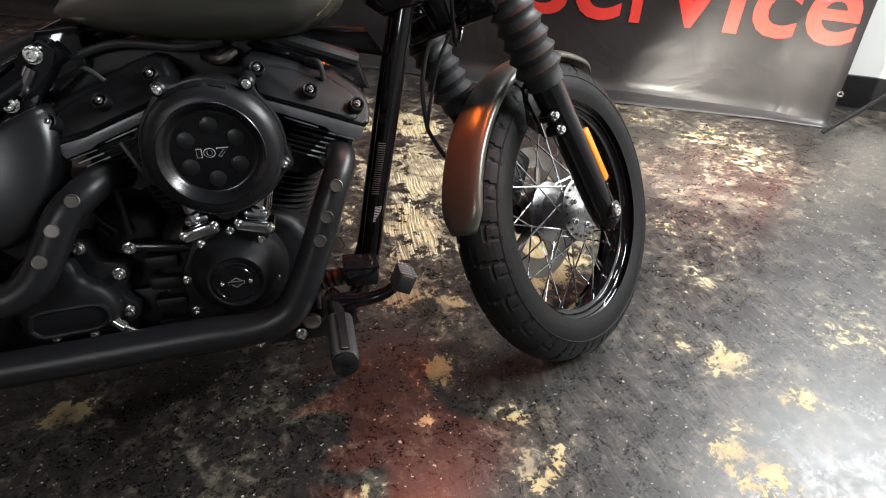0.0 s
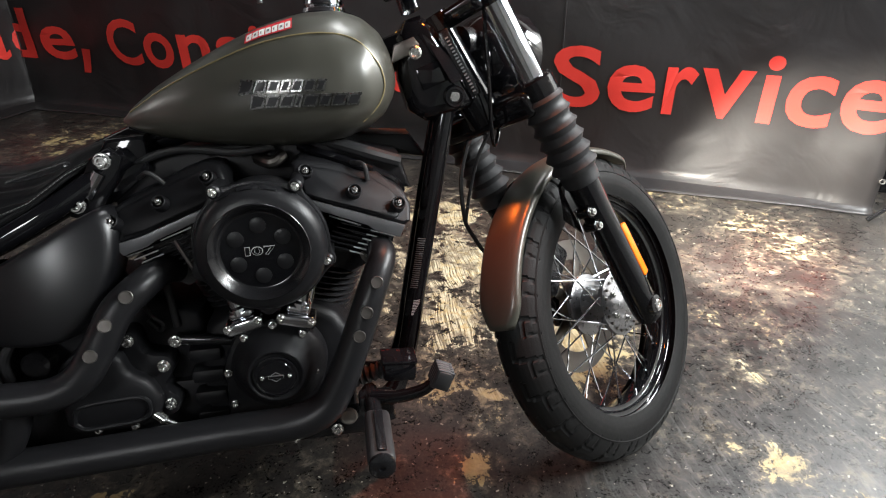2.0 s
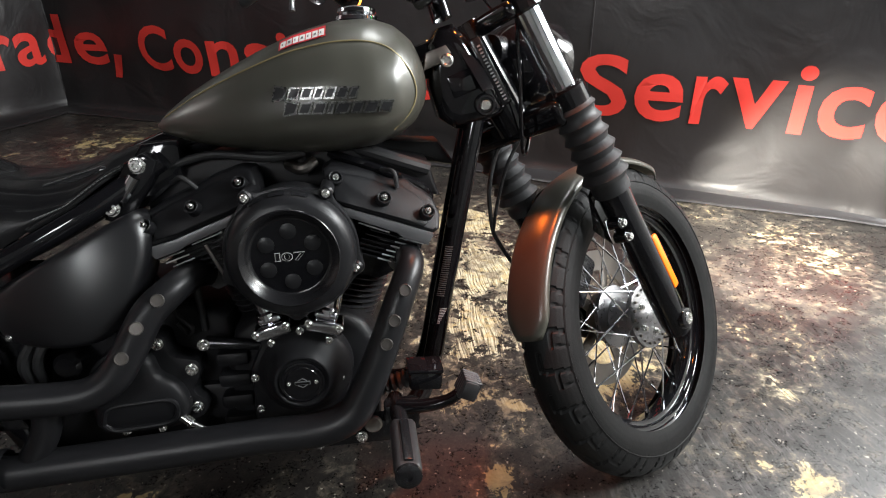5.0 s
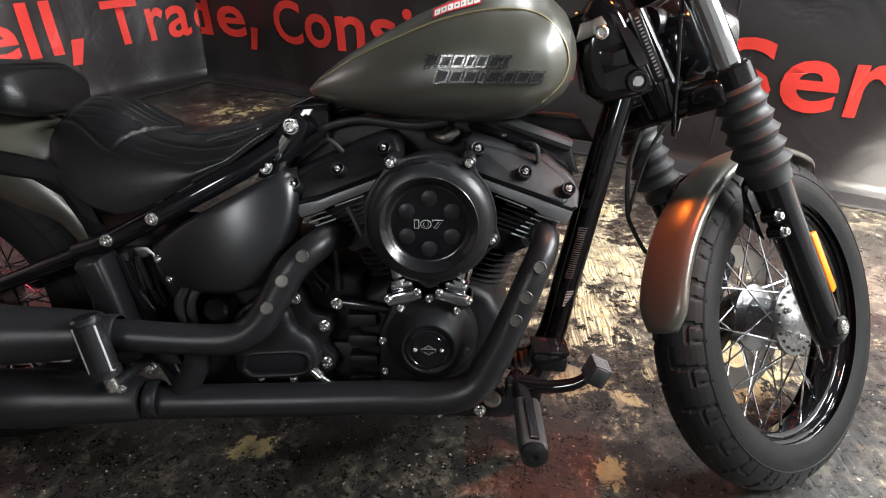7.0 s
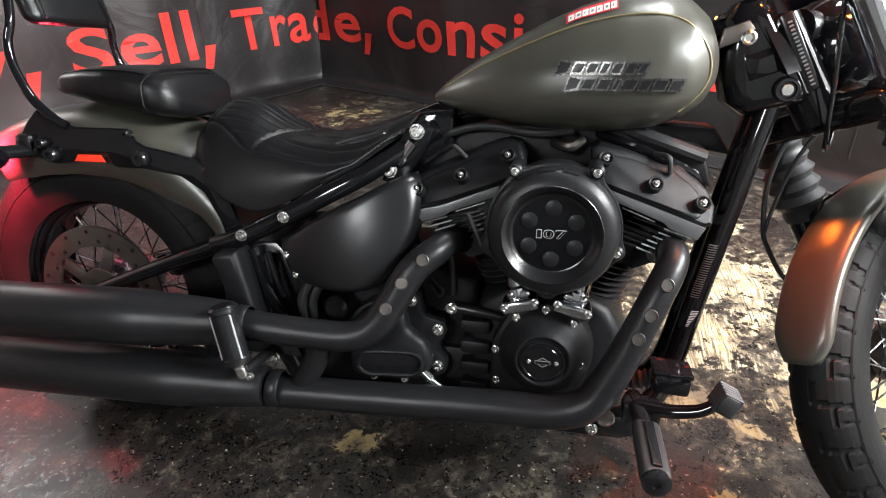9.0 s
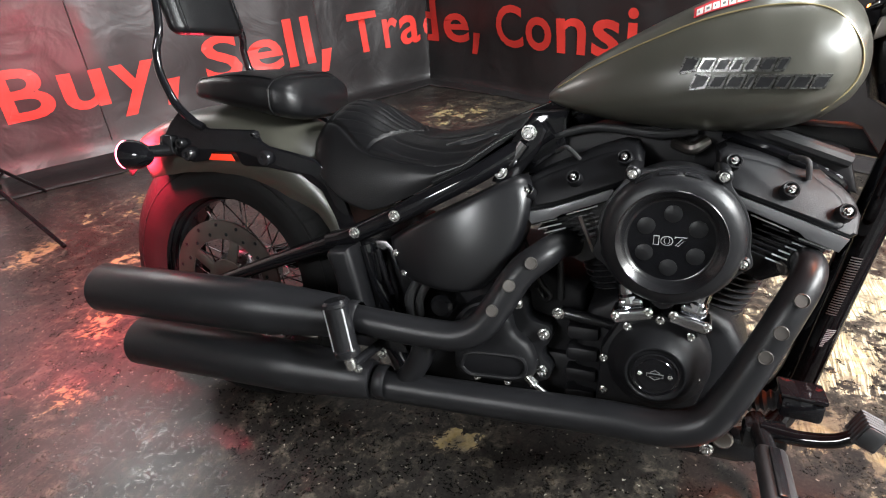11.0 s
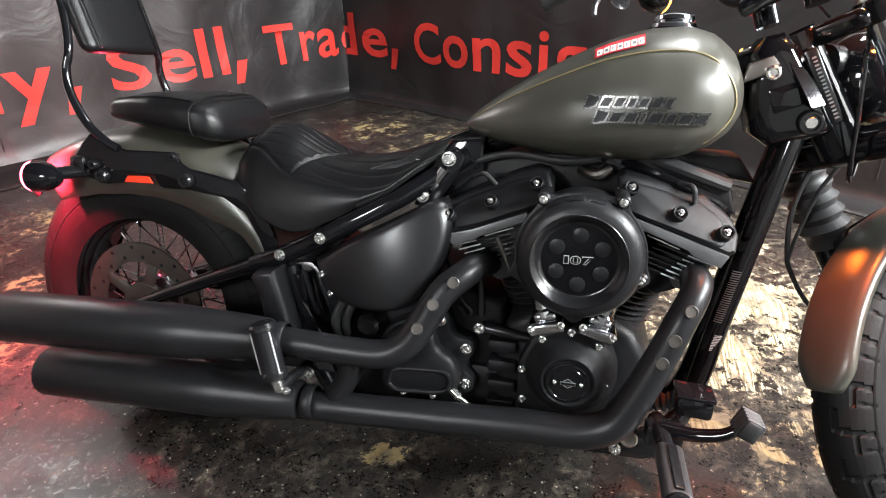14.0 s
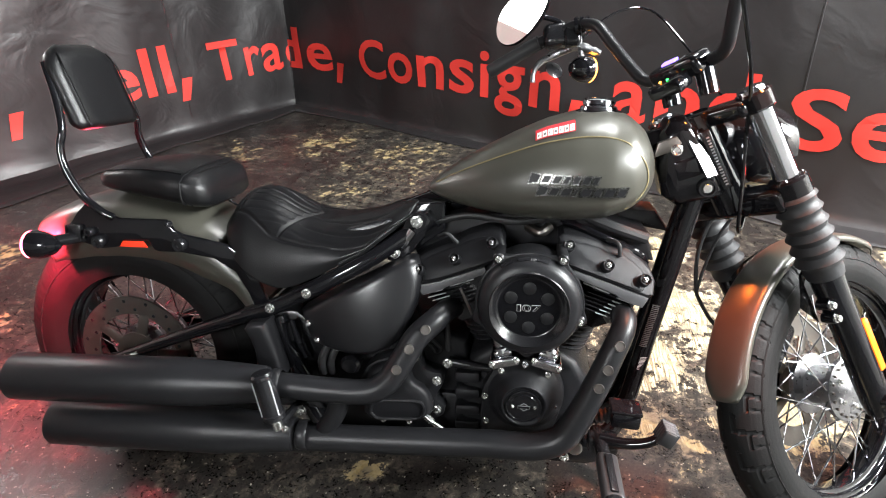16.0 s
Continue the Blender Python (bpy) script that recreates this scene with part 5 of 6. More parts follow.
    for k in range(3):
        a0 = 70 + 20 * k
        spin(bm, [(0.200, 0.0990), (0.203, 0.1000), (0.207, 0.0962)], C, (0, -1, 0), 6, start=a0, turn=14)
    part("vent", bm, M_SATIN, ac)
    bm = bmesh.new()
    tube(bm, [(0.90, 0, 0.60), (0.94, -0.11, 0.58)], 0.04, 20)
    part("intake", bm, M_SATIN, moto)
    # tidy clutter under the tank: lines and looms
    for pts, r, mat in (([(0.70, -0.06, 0.66), (0.80, -0.07, 0.692), (0.90, -0.08, 0.685), (0.96, -0.07, 0.69)], 0.007, M_RUBBER),
                        ([(1.00, -0.05, 0.685), (1.08, -0.09, 0.66), (1.15, -0.085, 0.628), (1.17, -0.06, 0.60)], 0.008, M_GLOSS),
                        ([(1.02, -0.03, 0.70), (1.10, -0.06, 0.675), (1.17, -0.05, 0.65)], 0.012, M_RUBBER),
                        ([(0.93, -0.06, 0.67), (0.955, -0.085, 0.665), (0.975, -0.07, 0.675)], 0.010, M_STEEL),
                        ([(0.75, -0.10, 0.655), (0.77, -0.115, 0.664), (0.79, -0.11, 0.645)], 0.004, M_RUBBER),
                        ([(1.085, -0.10, 0.66), (1.105, -0.12, 0.658), (1.11, -0.12, 0.632)], 0.004, M_RUBBER)):
        bm = bmesh.new()
        tube(bm, pts, r, 10)
        part("loom", bm, mat, moto)
    # black filler plate, added for the dark clutter between heads and tank
    bm = bmesh.new()
    plate(bm, [(0.69, 0.655), (0.76, 0.69), (1.02, 0.70), (1.17, 0.665), (1.19, 0.60), (1.06, 0.62), (0.94, 0.58), (0.84, 0.61), (0.72, 0.58), (0.69, 0.60)], -0.050, 0.075, 0.008)
    part("gap_filler", bm, M_WRINKLE, moto, "black filler plate between the cylinder heads and the tank")
    bm = bmesh.new()
    plate(bm, [(0.60, 0.62), (0.66, 0.66), (0.70, 0.715), (0.76, 0.72), (0.76, 0.66), (0.66, 0.585)], -0.070, 0.070, 0.008)
    part("frame_gusset", bm, M_GLOSS, moto, "black frame gusset under the tank's tail")
    # horn cover beyond the engine
    bm = bmesh.new()
    plate(bm, [(1.02, 0.700), (1.20, 0.690), (1.235, 0.64), (1.15, 0.655), (1.05, 0.68)], 0.03, 0.12, 0.01)
    part("coil_cover", bm, M_MATTE, moto, "grey-black cover beyond the engine")


def build_exhaust():
    def holes(parent, places):
        for p, nrm in places:
            bm = bmesh.new()
            spin(bm, [(-0.003, 0.0102), (0.0004, 0.0099), (0.0008, 0.0092), (-0.0012, 0.0086), (-0.0012, 0)], p, nrm, 20)
            part("shield_hole", bm, M_HEAT, parent, "round hole in the heat shield")

    front = [(1.108, -0.09, 0.500), (1.124, -0.135, 0.514), (1.119, -0.172, 0.500), (1.098, -0.195, 0.455), (1.070, -0.205, 0.385), (1.040, -0.212, 0.318), (1.010, -0.216, 0.272), (0.955, -0.218, 0.252),
             (0.86, -0.219, 0.250), (0.70, -0.222, 0.243), (0.52, -0.228, 0.238), (0.46, -0.232, 0.237)]
    bm = bmesh.new()
    tube(bm, front, [0.022, 0.0225, 0.0235, 0.0245, 0.0255, 0.027, 0.0285, 0.0285, 0.0285, 0.0285, 0.0285, 0.0285], 24, 8)
    fp = part("front_header", bm, M_MATTE, moto, "matte black exhaust header with heat shield")
    rear = [(0.785, -0.09, 0.495), (0.774, -0.145, 0.512), (0.752, -0.183, 0.502), (0.720, -0.205, 0.475), (0.690, -0.218, 0.425), (0.660, -0.228, 0.382), (0.620, -0.235, 0.362), (0.55, -0.240, 0.362), (0.47, -0.245, 0.368), (0.40, -0.25, 0.375)]
    bm = bmesh.new()
    tube(bm, rear, [0.021, 0.023, 0.0245, 0.025, 0.0255, 0.0255, 0.0255, 0.0255, 0.0255, 0.0255], 24, 8)
    rp = part("rear_header", bm, M_MATTE, moto, "matte black exhaust header with heat shield")
    def on_pipe(line, rad, z, x):
        pts = glide(line, 16)
        i = min(range(4, len(pts) - 4), key=lambda k: (pts[k].z - z) ** 2 + (pts[k].x - x) ** 2)
        d = (pts[i + 2] - pts[i - 2]).normalized()
        n = Vector((0.05, -1, 0.22))
        n = (n - d * n.dot(d)).normalized()
        return pts[i] + n * (rad + 0.0024), n

    holes(fp, [on_pipe(front, 0.0245, z, x) for x, z in ((1.110, 0.514), (1.098, 0.478), (1.086, 0.438), (1.074, 0.398))])
    holes(rp, [on_pipe(rear, 0.0250, z, x) for x, z in ((0.727, 0.498), (0.704, 0.460), (0.680, 0.418))])
    bm = bmesh.new()
    tube(bm, [(0.565, -0.230, 0.355), (0.548, -0.226, 0.30), (0.520, -0.224, 0.255)], 0.021, 18)
    part("crossover_pipe", bm, M_MATTE, moto)
    for name, a, b2, r in (("upper_muffler", (0.42, -0.258, 0.377), (-0.112, -0.300, 0.380), 0.0475), ("lower_muffler", (0.46, -0.240, 0.250), (-0.070, -0.272, 0.256), 0.0475)):
        a, b2 = Vector(a), Vector(b2)
        d = b2 - a
        L = d.length
        bm = bmesh.new()
        spin(bm, [(0.0, 0.0), (0.0, 0.034), (0.006, 0.0365), (0.05, 0.0405), (0.15, r), (0.155, r + 0.0012), (0.20, r + 0.0012), (L - 0.004, r + 0.0012), (L, r - 0.001), (L, r - 0.004), (L - 0.02, r - 0.006), (L - 0.04, 0.018), (L - 0.04, 0)], a, d, 48)
        mf = part(name, bm, M_MATTE, moto, "matte black muffler with slash-cut end")
        bm = bmesh.new()
        spin(bm, [(0.0, 0.029), (0.004, 0.0315), (0.018, 0.0315), (0.022, 0.029)], a - d.normalized() * 0.03, d, 32)
        part("clamp", bm, M_MATTE, mf)
    bm = bmesh.new()
    tube(bm, [(0.14, -0.245, 0.318), (0.35, -0.24, 0.318)], 0.004, 8)
    part("muffler_gap_strip", bm, M_STEEL, moto)
    bm = bmesh.new()
    plate(bm, [(0.40, 0.30), (0.52, 0.30), (0.50, 0.35), (0.42, 0.37)], -0.215, -0.20, 0.004)
    part("muffler_bracket", bm, M_SATIN, moto)
    bolts(moto, [(0.472, -0.222, 0.299)], BOLT_L, "bracket_bolt")
    # lower frame shield edge with its bolts
    bm = bmesh.new()
    plate(bm, [(0.60, 0.180), (1.07, 0.180), (1.13, 0.20), (1.12, 0.23), (1.0, 0.215), (0.62, 0.205)], -0.165, -0.13, 0.004)
    part("lower_guard", bm, M_SATIN, moto)
    bolts(moto, [(0.685, -0.168, 0.189), (0.95, -0.168, 0.193), (1.024, -0.170, 0.199)], BOLT_L, "guard_bolt")
    bm = bmesh.new()
    spin(bm, [(0, 0.016), (0.004, 0.016), (0.006, 0.013), (0.004, 0.008), (0.004, 0)], (1.045, -0.166, 0.220), (0, -1, 0), 24)
    part("washer", bm, M_STEEL, moto)


def build_side_panels():
    """Rounded cover below the saddle."""
    bm = bmesh.new()
    o = [(0.455, 0.491), (0.53, 0.535), (0.603, 0.572), (0.66, 0.602), (0.70, 0.616), (0.717, 0.598), (0.719, 0.559), (0.708, 0.515), (0.689, 0.474), (0.662, 0.442), (0.63, 0.425), (0.59, 0.420), (0.548, 0.420), (0.51, 0.424), (0.484, 0.431), (0.466, 0.455)]
    cx, cz = 0.60, 0.505
    edge = [(q.x, q.z) for q in glide([(px, 0, pz) for px, pz in o + o[:1]], 3)[:-1]]
    rows = [[Vector((x, -0.10, z)) for x, z in edge]]
    for f in (1.0, 0.99, 0.97, 0.93, 0.86, 0.75, 0.6, 0.4, 0.2, 0.0):
        row = []
        for x, z in edge:
            px, pz = cx + (x - cx) * f, cz + (z - cz) * f
            rim_in = 0.012 * max(0.0, (f - 0.9) / 0.1) ** 2
            row.append(Vector((px, -0.200 + 0.046 * ((px - 0.615) / 0.15) ** 2 + 1.2 * max(0, pz - cz + 0.06) ** 2 + rim_in, pz)))
        rows.append(row)
    skin(bm, rows, True, cap=False)
    bmesh.ops.remove_doubles(bm, verts=bm.verts, dist=1e-4)
    p = part("side_cover", bm, M_SIDE, moto, "satin black rounded side cover", angle=50)
    bolts(p, [(0.479, -0.160, 0.471), (0.498, -0.168, 0.438)], BOLT)
    bm = bmesh.new()
    plate(bm, [(0.341, 0.458), (0.347, 0.468), (0.357, 0.474), (0.391, 0.477), (0.408, 0.410), (0.421, 0.350), (0.362, 0.352), (0.360, 0.405), (0.352, 0.436)], -0.188, -0.13, 0.012, 4)
    part("frame_cover", bm, M_MATTE, moto, "matte black pivot cover")
    bm = bmesh.new()
    tube(bm, [(0.435, -0.15, 0.47), (0.45, -0.152, 0.42), (0.462, -0.15, 0.385)], 0.006, 10)
    tube(bm, [(0.40, -0.13, 0.47), (0.43, -0.135, 0.38), (0.45, -0.13, 0.33)], 0.016, 12)
    part("frame_bracket", bm, M_GLOSS, moto)
    bm = bmesh.new()
    plate(bm, [(0.34, 0.30), (0.50, 0.29), (0.52, 0.40), (0.44, 0.48), (0.36, 0.48), (0.33, 0.40)], -0.125, 0.125, 0.01)
    part("pivot_block", bm, M_SATIN, moto)


def build_pegs():
    # passenger peg, folded up
    bm = bmesh.new()
    a, b2 = Vector((0.431, -0.300, 0.423)), Vector((0.450, -0.303, 0.330))
    d = (b2 - a)
    spin(bm, [(-0.004, 0.0), (-0.004, 0.018), (0.0, 0.022), (0.006, 0.0225), (0.008, 0.0205), (d.length - 0.012, 0.0205), (d.length - 0.010, 0.0225), (d.length, 0.022), (d.length + 0.004, 0.012), (d.length + 0.004, 0)], a, d, 32)
    peg = part("passenger_peg", bm, M_SATIN, moto, "folded passenger foot peg with rubber sleeve")
    for k in (-1, 1):
        bm = bmesh.new()
        n = Vector((d.z, 0, -d.x)).normalized()
        tube(bm, [a + n * 0.018 * k + Vector((0, -0.011, 0)) + d * 0.1, a + n * 0.018 * k + Vector((0, -0.011, 0)) + d * 0.88], 0.0016, 6)
        part("peg_strip", bm, M_FIN, peg)
    bm = bmesh.new()
    tube(bm, [b2, b2 + Vector((0.004, 0.005, -0.026))], 0.010, 12)
    part("peg_clevis", bm, M_BOLT, peg)
    bm = bmesh.new()
    tube(bm, [b2 + Vector((0.002, 0, -0.022)), (0.468, -0.20, 0.312)], 0.009, 10)
    part("peg_arm", bm, M_SATIN, peg)
    bolts(peg, [b2 + Vector((0.022, -0.003, -0.020))], BOLT)
    # rider peg and brake pedal
    bm = bmesh.new()
    box(bm, (0.040, 0.125, 0.026), (1.092, -0.335, 0.283), (0, 6, 0), bevel=0.010, seg=3)
    rp = part("rider_peg", bm, M_RUBBER, moto, "black rubber rider foot peg")
    bm = bmesh.new()
    box(bm, (0.014, 0.100, 0.005), (1.094, -0.335, 0.2975), (0, 6, 0), bevel=0.002)
    part("peg_inlay", bm, M_SATIN, rp, "satin black inlay")
    bm = bmesh.new()
    spin(bm, [(0, 0.019), (0.006, 0.019), (0.009, 0.012), (0.009, 0.005), (0.006, 0.004), (0.006, 0)], (1.092, -0.397, 0.283), (0, -1, 0), 20)
    part("peg_end", bm, M_SATIN, rp)
    bm = bmesh.new()
    tube(bm, [(1.085, -0.17, 0.268), (1.090, -0.28, 0.280)], 0.014, 12)
    box(bm, (0.06, 0.035, 0.04), (1.095, -0.20, 0.262), bevel=0.008)
    part("peg_mount", bm, M_SATIN, moto)
    bm = bmesh.new()
    tube(bm, [(1.09, -0.215, 0.280), (1.13, -0.235, 0.288), (1.168, -0.245, 0.300), (1.19, -0.248, 0.315)], [0.013, 0.011, 0.010, 0.009], 12)
    pd = part("brake_pedal", bm, M_GLOSS, moto, "black brake pedal")
    bm = bmesh.new()
    box(bm, (0.028, 0.044, 0.032), (1.202, -0.250, 0.327), (0, 25, 0), bevel=0.007)
    pad = part("pedal_pad", bm, M_RUBBER, pd, "ribbed rubber pedal pad")
    for k in range(5):
        bm = bmesh.new()
        box(bm, (0.031, 0.0035, 0.035), (1.202, -0.250 + 0.0083 * (k - 2), 0.327), (0, 25, 0), bevel=0.0015, seg=1)
        part("pad_rib", bm, M_RUBBER, pad)
    bm = bmesh.new()
    box(bm, (0.058, 0.05, 0.034), (1.140, -0.165, 0.305), (0, 4, 0), bevel=0.007)
    mc = part("brake_reservoir", bm, M_GLOSS, moto, "small black brake fluid reservoir")
    bm = bmesh.new()
    box(bm, (0.062, 0.054, 0.008), (1.140, -0.165, 0.325), (0, 4, 0), bevel=0.003)
    part("reservoir_lid", bm, M_GLOSS, mc)
    bm = bmesh.new()
    prof = [(0, 0)]
    for k in range(7):
        prof += [(0.011 * k, 0.012), (0.011 * k + 0.0055, 0.017)]
    spin(bm, prof + [(0.078, 0.012), (0.078, 0)], (1.058, -0.15, 0.283), (1, -0.1, 0.28), 16)
    part("pedal_boot", bm, M_RUBBER, moto)


FORK_LOW, FORK_DIR = Vector((1.590, 0, 0.300)), Vector((-0.455, 0, 0.890)).normalized()


def build_front():
    f0, fd = FORK_LOW, FORK_DIR

    def on_fork(s, y=0.0, fwd=0.0):
        return f0 + fd * s + Vector((0.89, 0, 0.455)) * fwd + Vector((0, y, 0))

    for s in (-1, 1):
        y = s * 0.108
        # lower leg
        bm = bmesh.new()
        spin(bm, [(-0.035, 0.0), (-0.035, 0.018), (-0.028, 0.025), (0.0, 0.0285), (0.05, 0.029), (0.24, 0.0295), (0.29, 0.031), (0.30, 0.031), (0.30, 0.02)], on_fork(0, y), fd, 32)
        leg = part("fork_leg", bm, M_GLOSS, moto, "gloss black lower fork leg", m=TURN)
        bm = bmesh.new()
        spin(bm, [(0, 0.022), (0.008, 0.020), (0.010, 0.016), (0.010, 0.013), (0.008, 0.012), (0.008, 0)], on_fork(0.0, y + s * 0.022), (0, s, 0), 24)
        part("axle_end", bm, M_GLOSS, leg)
        bm = bmesh.new()
        spin(bm, [(0, 0.012), (0.009, 0.012), (0.011, 0.010), (0.011, 0.006), (0.008, 0.005), (0.008, 0)], on_fork(0.0, y + s * 0.024), (0, s, 0), 6 if s > 0 else 24)
        part("axle_nut", bm, M_BOLT, leg, "bright axle nut")
        # fender bracket with two bolts
        bm = bmesh.new()
        for k in (0.215, 0.245):
            spin(bm, [(-0.012, 0.011), (0.012, 0.011), (0.014, 0.008), (0.014, 0)], on_fork(k, y - s * 0.002, -0.032), (0, s, 0), 16)
        part("bracket_lug", bm, M_GLOSS, leg)
        for k in (0.215, 0.245):
            o = new("bolt", BOLT_L)
            o.parent = leg
            o.matrix_basis = Matrix.Translation(on_fork(k, y - s * 0.002, -0.032) + Vector((0, s * 0.013, 0))) @ Matrix.Rotation(0 if s < 0 else math.pi, 4, "Z") @ Matrix.Scale(0.8, 4)
        # amber reflector along the leg; its emission imitates thrown-back light
        bm = bmesh.new()
        vs = box(bm, (0.009, 0.018, 0.118), (0, 0, 0), bevel=0.004)
        q = fd.to_track_quat("Z", "Y").to_matrix().to_4x4()
        bmesh.ops.transform(bm, matrix=Matrix.Translation(on_fork(0.125, y + s * 0.026, 0.016)) @ Vector((fd.x, 0, fd.z)).to_track_quat("Z", "Y").to_matrix().to_4x4(), verts=vs)
        part("reflector", bm, M_AMBER, leg, "amber reflector strip")
        # rubber gaiter
        bm = bmesh.new()
        prof = [(0.295, 0.034), (0.305, 0.036)]
        n = 6
        for k in range(n):
            a = 0.318 + k * 0.0268
            big = 0.045 - 0.0009 * k
            prof += [(a, 0.0345), (a + 0.008, big - 0.004), (a + 0.0134, big), (a + 0.019, big - 0.004)]
        prof += [(0.481, 0.034), (0.488, 0.033), (0.488, 0.02)]
        spin(bm, prof, on_fork(0, y), fd, 32)
        part("fork_gaiter", bm, M_RUBBER, moto, "ribbed black rubber fork gaiter", m=TURN, angle=50)
        # stanchion
        bm = bmesh.new()
        spin(bm, [(0.47, 0.0235), (0.668, 0.0235)], on_fork(0, y), fd, 32)
        part("stanchion", bm, M_CHROME, moto, "polished fork tube", m=TURN)
        # clamp eyes and top cap
        for a, h, r in ((0.462, 0.046, 0.036), (0.650, 0.036, 0.033)):
            bm = bmesh.new()
            spin(bm, [(a, 0.02), (a, r - 0.003), (a + 0.004, r), (a + h - 0.004, r), (a + h, r - 0.003), (a + h, 0.02)], on_fork(0, y), fd, 32)
            part("clamp_eye", bm, M_GLOSS, moto, m=TURN)
        bm = bmesh.new()
        spin(bm, [(0.684, 0.026), (0.692, 0.025), (0.695, 0.021), (0.695, 0)], on_fork(0, y), fd, 24)
        part("fork_cap", bm, M_CHROME, moto, m=TURN)
    # triple clamps
    for s0, th in ((0.476, 0.050), (0.666, 0.032)):
        bm = bmesh.new()
        q = Vector((fd.x, 0, fd.z)).to_track_quat("Z", "Y").to_matrix().to_4x4()
        vs = box(bm, (0.225, 0.056, th), (0, 0, 0), bevel=0.012, seg=3)
        bmesh.ops.transform(bm, matrix=Matrix.Translation(on_fork(s0, 0, -0.018)) @ q, verts=vs)
        part("triple_clamp", bm, M_GLOSS, moto, "gloss black fork clamp", m=TURN)
    # front fender
    c = WHEEL_F
    bm = bmesh.new()
    rows = []
    for a in np.linspace(177, 62, 64):
        e = min(1.0, (177 - a) / 9, (a - 62) / 10 + 0.0)
        w = 0.0475 * (0.55 + 0.45 * math.sin(min(1, max(0, e)) * math.pi / 2))
        r0 = 0.343
        row = []
        for k in range(21):
            f = -1 + 2 * k / 20
            row.append(c + Vector((math.cos(radians(a)) * (r0 - 0.022 * (1 - math.cos(f * math.pi / 2) ** 0.6)), w * math.sin(f * math.pi / 2), math.sin(radians(a)) * (r0 - 0.022 * (1 - math.cos(f * math.pi / 2) ** 0.6)))))
        rows.append(row)
    skin(bm, rows)
    ff = part("front_fender", bm, M_PAINT, moto, "matte olive front fender", m=TURN, angle=70)
    md = ff.modifiers.new("thick", "SOLIDIFY")
    md.thickness = 0.003
    for s in (-1, 1):
        bm = bmesh.new()
        skin(bm, [[on_fork(0.20, s * 0.080, -0.03), on_fork(0.26, s * 0.080, -0.03)], [on_fork(0.25, s * 0.074, -0.055), on_fork(0.31, s * 0.076, -0.03)], [c + Vector((math.cos(radians(118)) * 0.325, s * 0.071, math.sin(radians(118)) * 0.325)), c + Vector((math.cos(radians(102)) * 0.33, s * 0.071, math.sin(radians(102)) * 0.33))]])
        br = part("fender_bracket", bm, M_SATIN, moto, m=TURN)
        md = br.modifiers.new("thick", "SOLIDIFY")
        md.thickness = 0.004
    # steering head
    bm = bmesh.new()
    plate(bm, [(1.178, 0.855), (1.195, 0.885), (1.222, 0.893), (1.245, 0.875), (1.318, 0.752), (1.306, 0.735), (1.262, 0.722), (1.225, 0.715), (1.195, 0.735), (1.180, 0.79)], -0.050, 0.050, 0.026, 6)
    neck = part("steering_head", bm, M_GLOSS, moto, "gloss black steering head")
    bm = bmesh.new()
    spin(bm, [(-0.02, 0.034), (0.19, 0.034)], (1.335, 0, 0.725), AXIS, 32)
    part("head_tube", bm, M_GLOSS, neck)
    bm = bmesh.new()
    box(bm, (0.020, 0.006, 0.125), (1.285, -0.048, 0.812), (0, -28, 0), bevel=0.004)
    pl = part("stamped_plate", bm, M_SATIN, neck, "small black plate with plain bars")
    for k in range(17):
        bm = bmesh.new()
        z = 0.766 + k * 0.0055
        box(bm, (0.006, 0.002, 0.0028), (1.285 - (z - 0.812) * 0.53, -0.0515, z), (0, -28, 0))
        part("stamped_bar", bm, M_GREYPRINT, pl, smooth=False)
    # facet added on the casting beside the plate, tilted to mirror the key light
    bm = bmesh.new()
    outline = [(1.230, 0.848), (1.253, 0.851), (1.289, 0.785), (1.268, 0.780)]
    face = [Vector((x, -0.054 + 0.326 * (x - 1.26) + 0.410 * (z - 0.815), z)) for x, z in outline]
    skin(bm, [[Vector((p.x, -0.036, p.z)) for p in face + face[:1]], face + face[:1]])
    bm.faces.new([bm.verts.new(p) for p in face])
    bmesh.ops.remove_doubles(bm, verts=bm.verts, dist=1e-5)
    part("glint_facet", bm, M_GLOSS, neck, angle=30)
    bm = bmesh.new()
    box(bm, (0.050, 0.010, 0.040), (1.236, -0.047, 0.795), (0, -20, 0), bevel=0.004)
    part("neck_pad", bm, M_GLOSS, neck)
    bm = bmesh.new()
    spin(bm, [(0, 0.019), (0.007, 0.019), (0.009, 0.017), (0.009, 0.013), (0.005, 0.012), (0.005, 0)], (1.274, -0.050, 0.757), (0, -1, 0), 28)
    part("lock_ring", bm, M_GLOSS, neck)
    bm = bmesh.new()
    spin(bm, [(0, 0.0095), (0.007, 0.0095), (0.0085, 0.008), (0.0085, 0)], (1.274, -0.050, 0.757), (0, -1, 0), 24)
    part("steering_lock", bm, M_BOLT, neck, "bright steering lock barrel")
    bm = bmesh.new()
    plate(bm, [(1.165, 0.815), (1.172, 0.845), (1.205, 0.857), (1.215, 0.845), (1.208, 0.832)], -0.062, -0.050, 0.003)
    tb = part("tank_bracket", bm, M_STEEL, neck, "grey steel tank bracket")
    bm = bmesh.new()
    spin(bm, [(0, 0.011), (0.006, 0.011), (0.008, 0.008), (0.005, 0.005), (0.005, 0)], (1.206, -0.062, 0.832), (0, -1, 0), 20)
    part("tank_bolt", bm, M_BOLT, tb)
    # risers, bar, speedometer
    top = on_fork(0.72, 0, -0.02)
